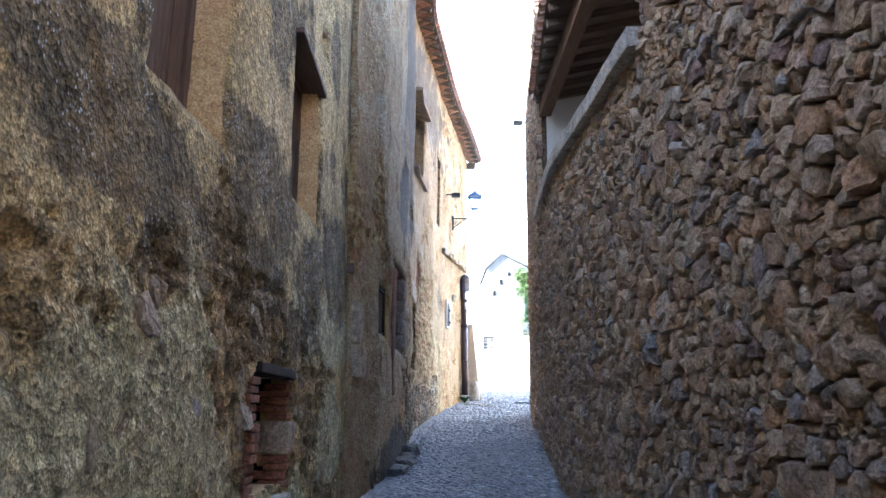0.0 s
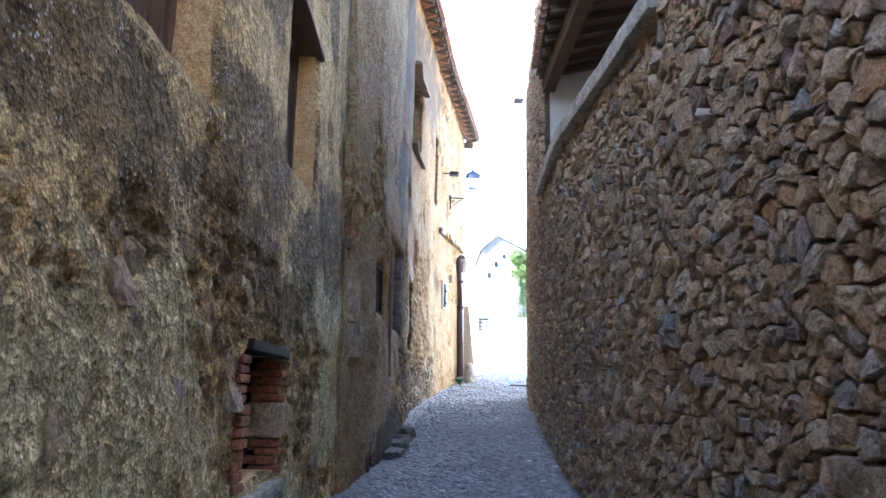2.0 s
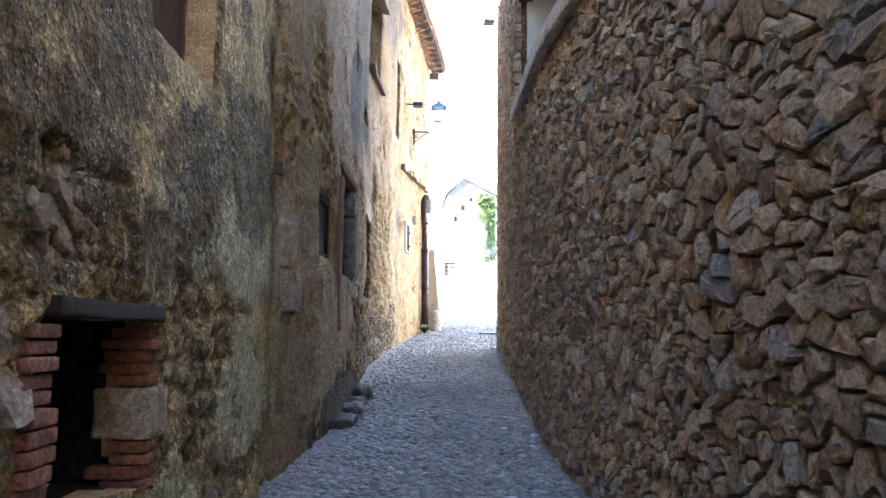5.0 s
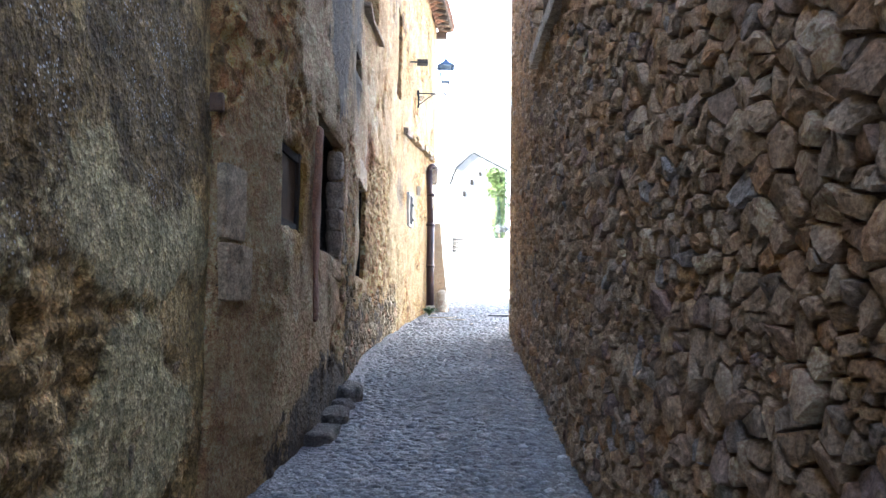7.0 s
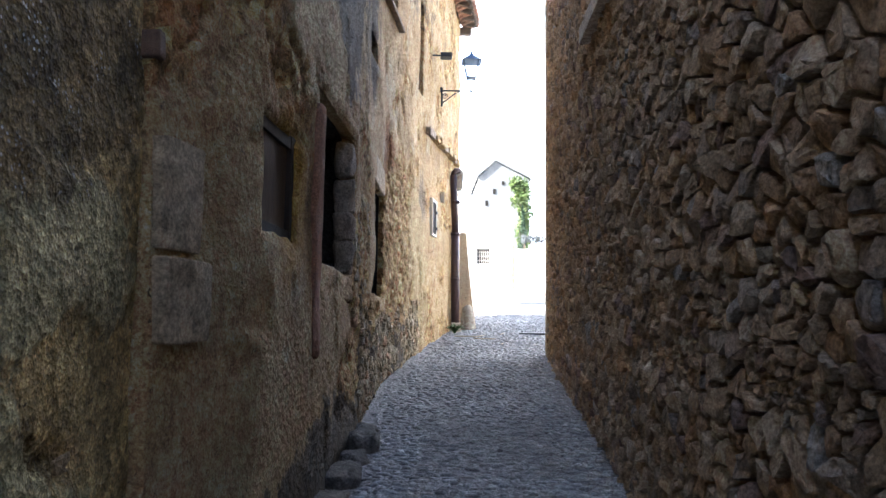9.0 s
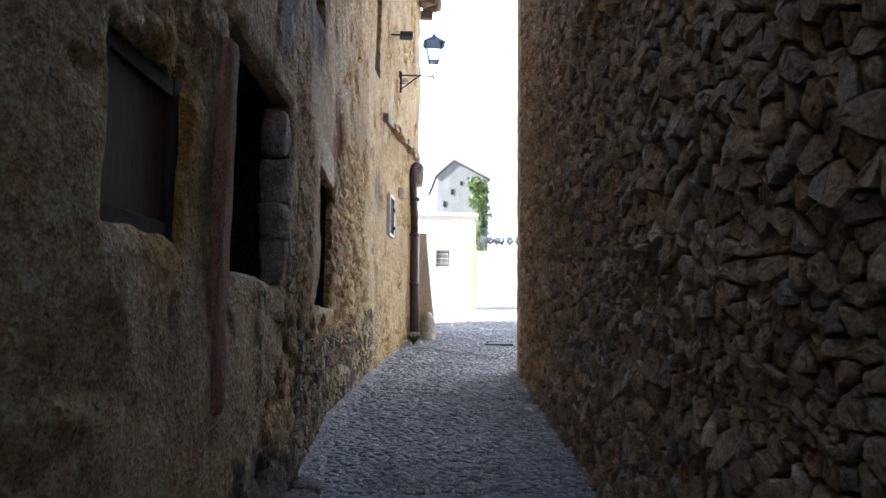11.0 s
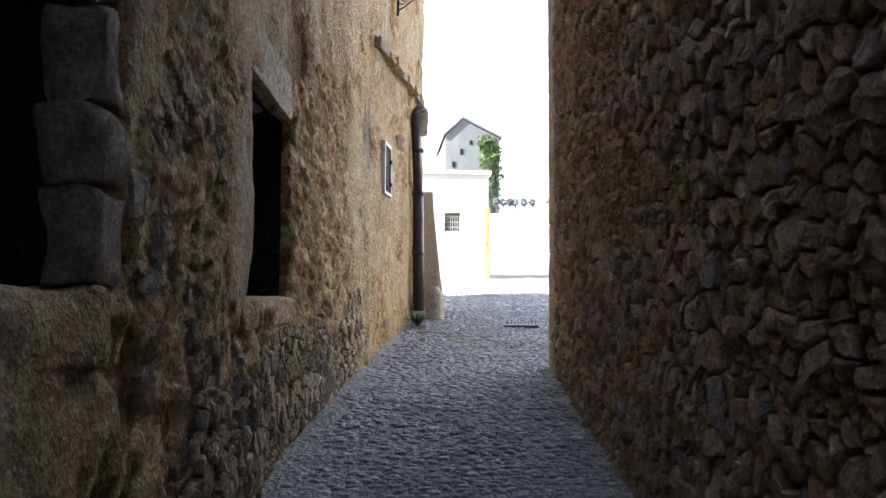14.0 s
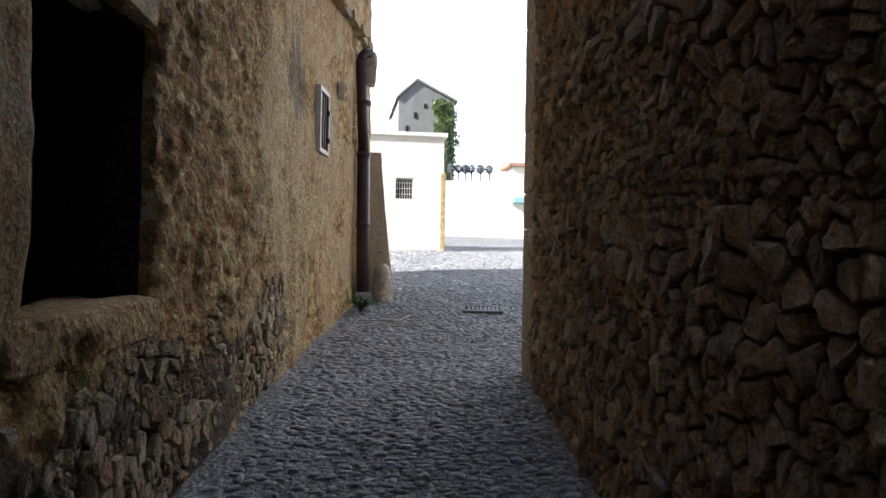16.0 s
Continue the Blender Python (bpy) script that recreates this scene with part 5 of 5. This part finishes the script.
def build_cobbles():
    rng = random.Random(12)
    shapes = [cobble_mesh(rng) for _ in range(10)]
    meshes = []
    for i, (pts, faces) in enumerate(shapes):
        me = bpy.data.meshes.new("cobble")
        me.from_pydata([tuple(p) for p in pts], [], faces)
        me.materials.append(M_COBBLE_OB)
        me.polygons.foreach_set("use_smooth", np.ones(len(me.polygons), dtype=bool))
        meshes.append(me)
    all_v, all_f, count, single = [], [], 0, 0
    y = 4.0
    while y < 27.8:
        far = y > 20.5
        row = rng.uniform(0.042, 0.064) * (1.35 if far else 1.0)
        x0 = float(west(min(y, 21.4))) + 0.04
        x1 = float(east(y)) - 0.03 if y < 15.9 else min(7.0, 2.2 + (y - 15.9) * 0.9)
        x = x0 + rng.uniform(0, 0.05)
        while x < x1:
            w = rng.uniform(0.06, 0.13) * (1.3 if far else 1.0)
            yy = y + rng.uniform(-0.014, 0.014) + 0.03 * math.sin(x * 2.2 + 0.7 * y)
            bare = noise.noise(Vector((x * 1.1, yy * 0.8, 3.0)))
            edge = min(x - x0, x1 - x)
            if rng.random() < 0.86 - 0.5 * max(0, bare) - (0.5 if edge < 0.12 else 0):
                h = rng.uniform(0.008, 0.017)
                k = rng.randrange(len(shapes))
                turn = rng.gauss(0, 14) + (90 if rng.random() < 0.05 else 0)
                sx, sy = w * 0.94, row * rng.uniform(0.78, 1.08)
                m = pose(x + w / 2, yy, float(ground_z(x + w / 2, yy)) + rng.uniform(-0.004, 0.003), 5.4 + rng.gauss(0, 3), rng.gauss(0, 3), turn) @ Matrix.Diagonal((sx, sy, h, 1))
                if 9.6 < yy < 12.0 and 0.1 < x < 1.2 and single < 300:
                    ob = bpy.data.objects.new("cobble", meshes[k])
                    scene.collection.objects.link(ob)
                    ob.parent = GROUND
                    ob.matrix_basis = m
                    single += 1
                else:
                    mm = np.array(m)
                    pts = shapes[k][0] @ mm[:3, :3].T + mm[:3, 3]
                    base = count * len(pts)
                    all_v.append(pts)
                    all_f.extend(tuple(i + base for i in f) for f in shapes[k][1])
                    count += 1
            x += w
        y += row
    ob = mesh_ob("cobble_rest", np.concatenate(all_v), all_f, M_COBBLE, GROUND, True)
    ob["kind"] = "stuff"


build_cobbles()

# ---- rubble stones of the east wall ----
def clip(poly, px, py, nx, ny):
    """The part of a polygon on the side of a line away from its normal."""
    out = []
    for i in range(len(poly)):
        a, b = poly[i - 1], poly[i]
        da, db = (a[0] - px) * nx + (a[1] - py) * ny, (b[0] - px) * nx + (b[1] - py) * ny
        if (da <= 0) != (db <= 0):
            k = da / (da - db)
            out.append((a[0] + k * (b[0] - a[0]), a[1] + k * (b[1] - a[1])))
        if db <= 0:
            out.append(b)
    return out


def rubble_cells(rng, y0, y1, v0, v1, size=1.0):
    """Irregular stone outlines that fill a rectangle."""
    seeds = []
    v = v0
    while v < v1:
        h = rng.choice((0.04, 0.055, 0.065, 0.08, 0.095, 0.12)) * size
        y = y0 + rng.uniform(0, 0.1)
        while y < y1:
            w = h * rng.uniform(0.9, 2.6)
            seeds.append([y + w / 2, v + h / 2 + rng.uniform(-0.25, 0.25) * h, w * h])
            y += w
        v += h
    big = [s for s in seeds if rng.random() < 0.045]
    kept = []
    for s in seeds:
        if s in big or not any(((s[0] - b[0]) / 0.13) ** 2 + ((s[1] - b[1]) / 0.095) ** 2 < 1 for b in big):
            kept.append(s)
    grid = {}
    for i, s in enumerate(kept):
        grid.setdefault((int(s[0] / 0.2), int(s[1] / 0.2)), []).append(i)
    cells = []
    for i, s in enumerate(kept):
        poly = [(s[0] - 0.2, s[1] - 0.16), (s[0] + 0.2, s[1] - 0.16), (s[0] + 0.2, s[1] + 0.16), (s[0] - 0.2, s[1] + 0.16)]
        gx, gy = int(s[0] / 0.2), int(s[1] / 0.2)
        near = []
        for a in (-2, -1, 0, 1, 2):
            for b in (-2, -1, 0, 1, 2):
                near += [kept[j] for j in grid.get((gx + a, gy + b), ()) if j != i]
        near.sort(key=lambda q: (q[0] - s[0]) ** 2 + (q[1] - s[1]) ** 2)
        for q in near[:16]:
            dx, dy = q[0] - s[0], q[1] - s[1]
            poly = clip(poly, s[0] + dx / 2, s[1] + dy / 2, dx, dy)
        for px, py, nx, ny in ((y0, v0, -1, 0), (y1, v1, 1, 0), (y0, v0, 0, -1), (y1, v1, 0, 1)):
            if len(poly) > 2:
                poly = clip(poly, px, py, nx, ny)
        if len(poly) > 2:
            cells.append(poly)
    return cells


def stone_mesh(rng, poly, full=True):
    """Points as (y, v, height) and faces of one stone from its outline."""
    cy = sum(p[0] for p in poly) / len(poly)
    cv = sum(p[1] for p in poly) / len(poly)
    area = 0.5 * abs(sum(poly[i - 1][0] * poly[i][1] - poly[i][0] * poly[i - 1][1] for i in range(len(poly))))
    if area < 0.0009:
        return None
    r = math.sqrt(area / math.pi)
    cut = []
    for i in range(len(poly)):
        a, b, c = poly[i - 1], poly[i], poly[(i + 1) % len(poly)]
        if math.hypot(b[0] - a[0], b[1] - a[1]) < 0.008:
            continue
        k = rng.uniform(0.06, 0.2)
        cut.append((b[0] + (a[0] - b[0]) * k, b[1] + (a[1] - b[1]) * k))
        k = rng.uniform(0.06, 0.2)
        cut.append((b[0] + (c[0] - b[0]) * k, b[1] + (c[1] - b[1]) * k))
    n = len(cut)
    if n < 5:
        return None
    gap = 1 - min(0.2, rng.uniform(0.005, 0.012) / r)
    proud = 0.014 + min(0.036, rng.uniform(0.3, 0.6) * r) * rng.choice((0.6, 0.9, 1.0, 1.3))
    ty, tv = rng.gauss(0, 0.2), rng.gauss(-0.05, 0.18)
    pts = []
    rows = ((1.0, -0.05), (0.985, proud * 0.55), (0.91, proud * 0.95), (0.5, proud * 1.03)) if full else ((1.0, -0.05), (0.85, proud * 0.9))
    for k, (scale, h) in enumerate(rows):
        for p in cut:
            u, w = (p[0] - cy) * gap * scale, (p[1] - cv) * gap * scale
            j = 0.0 if k == 0 else 1.0
            pts.append((cy + u + j * rng.gauss(0, 0.003), cv + w + j * rng.gauss(0, 0.003), h + j * (ty * u + tv * w) * (0.6 if k == 1 else 1) + rng.gauss(0, (0.0, 0.0025, 0.003, 0.0045)[k])))
    du, dv = rng.gauss(0, 0.25) * r, rng.gauss(0, 0.25) * r
    pts.append((cy + du, cv + dv, proud + ty * du + tv * dv + rng.uniform(-0.003, 0.007)))
    faces = []
    for k in range(len(rows) - 1):
        for i in range(n):
            a, b = k * n + i, k * n + (i + 1) % n
            faces.append((a, b, b + n, a + n))
    last = (len(rows) - 1) * n
    faces += [(last + i, last + (i + 1) % n, len(rows) * n) for i in range(n)]
    return pts, faces


def build_rubble(wall, y0, y1, v0, v1, skew, seed, single=None, full=True, size=1.0):
    rng = random.Random(seed)
    verts, faces, singles = [], [], 0
    for poly in rubble_cells(rng, y0, y1, v0, v1, size):
        made = stone_mesh(rng, poly, full)
        if not made:
            continue
        pts, fs = made
        world_pts = [(float(east(y)) - h, y, v + skew * y) for y, v, h in pts]
        cy, cv = poly[0]
        if single and singles < 300 and single[0] < cy < single[1] and single[2] < cv < single[3]:
            mesh_ob("stone", world_pts, fs, M_STONE_OB, wall)
            singles += 1
        else:
            n = len(verts)
            verts += world_pts
            faces += [tuple(i + n for i in f) for f in fs]
    ob = mesh_ob("stone_rest", verts, faces, M_STONE, wall)
    ob["kind"] = "stuff"


build_rubble(WALL_EAST, 4.5, 10.95, -0.02, 3.56, 0.0875, 31, (6.0, 8.2, 0.7, 2.1))
build_rubble(WALL_EAST_S, 1.2, 4.5, 0.6, 5.9, 0.0, 32)
build_rubble(WALL_EAST_N, 10.95, 15.5, -0.02, 3.6, 0.0935, 33)
build_rubble(WALL_EAST_N, 10.95, 15.5, 3.6, 7.8, 0.0935, 34, None, False)

# ---- stones that show through the worn plaster of the west walls ----
def build_crumbs(wall, y0, y1, v0, v1, skew, seed, keep, size, sink, openings, singles=0):
    rng = random.Random(seed)
    verts, faces = [], []
    for poly in rubble_cells(rng, y0, y1, v0, v1, size):
        cy, cv = sum(p[0] for p in poly) / len(poly), sum(p[1] for p in poly) / len(poly)
        edge = min(cy - y0, y1 - cy, cv - v0 + 0.15, v1 - cv) / 0.5
        if noise.noise(Vector((cy * 1.7, cv * 2.3, seed))) + min(edge, 0.5) + rng.uniform(-0.25, 0.25) < keep:
            continue
        if any(ya - 0.12 < cy < yb + 0.12 and za - 0.12 < cv + skew * cy < zb + 0.12 for ya, yb, za, zb, _ in openings):
            continue
        made = stone_mesh(rng, poly)
        if not made:
            continue
        pts = [(float(west(y)) - sink + 0.75 * h, y, v + skew * y) for y, v, h in made[0]]
        fs = [tuple(reversed(f)) for f in made[1]]
        if singles > 0:
            mesh_ob("stone", pts, fs, M_CHIP_OB, wall)
            singles -= 1
        else:
            n = len(verts)
            verts += pts
            faces += [tuple(i + n for i in f) for f in fs]
    if verts:
        mesh_ob("stone_rest", verts, faces, M_CHIP, wall)["kind"] = "stuff"


build_crumbs(WALL_WEST_2, 10.9, 16.4, 0.02, 0.85, 0.095, 41, 0.12, 0.8, 0.036, H2_OPENINGS, 150)
build_crumbs(WALL_WEST_2, 10.4, 11.95, 0.8, 2.2, 0.095, 42, 0.5, 0.7, 0.045, H2_OPENINGS)
build_crumbs(WALL_WEST_1, 2.0, 4.4, 1.35, 2.25, 0.0, 43, 0.5, 0.7, 0.034, H1_OPENINGS, 100)
build_crumbs(WALL_WEST_1, 4.7, 7.0, 0.55, 1.95, 0.0, 44, 0.48, 0.6, 0.034, H1_OPENINGS, 100)
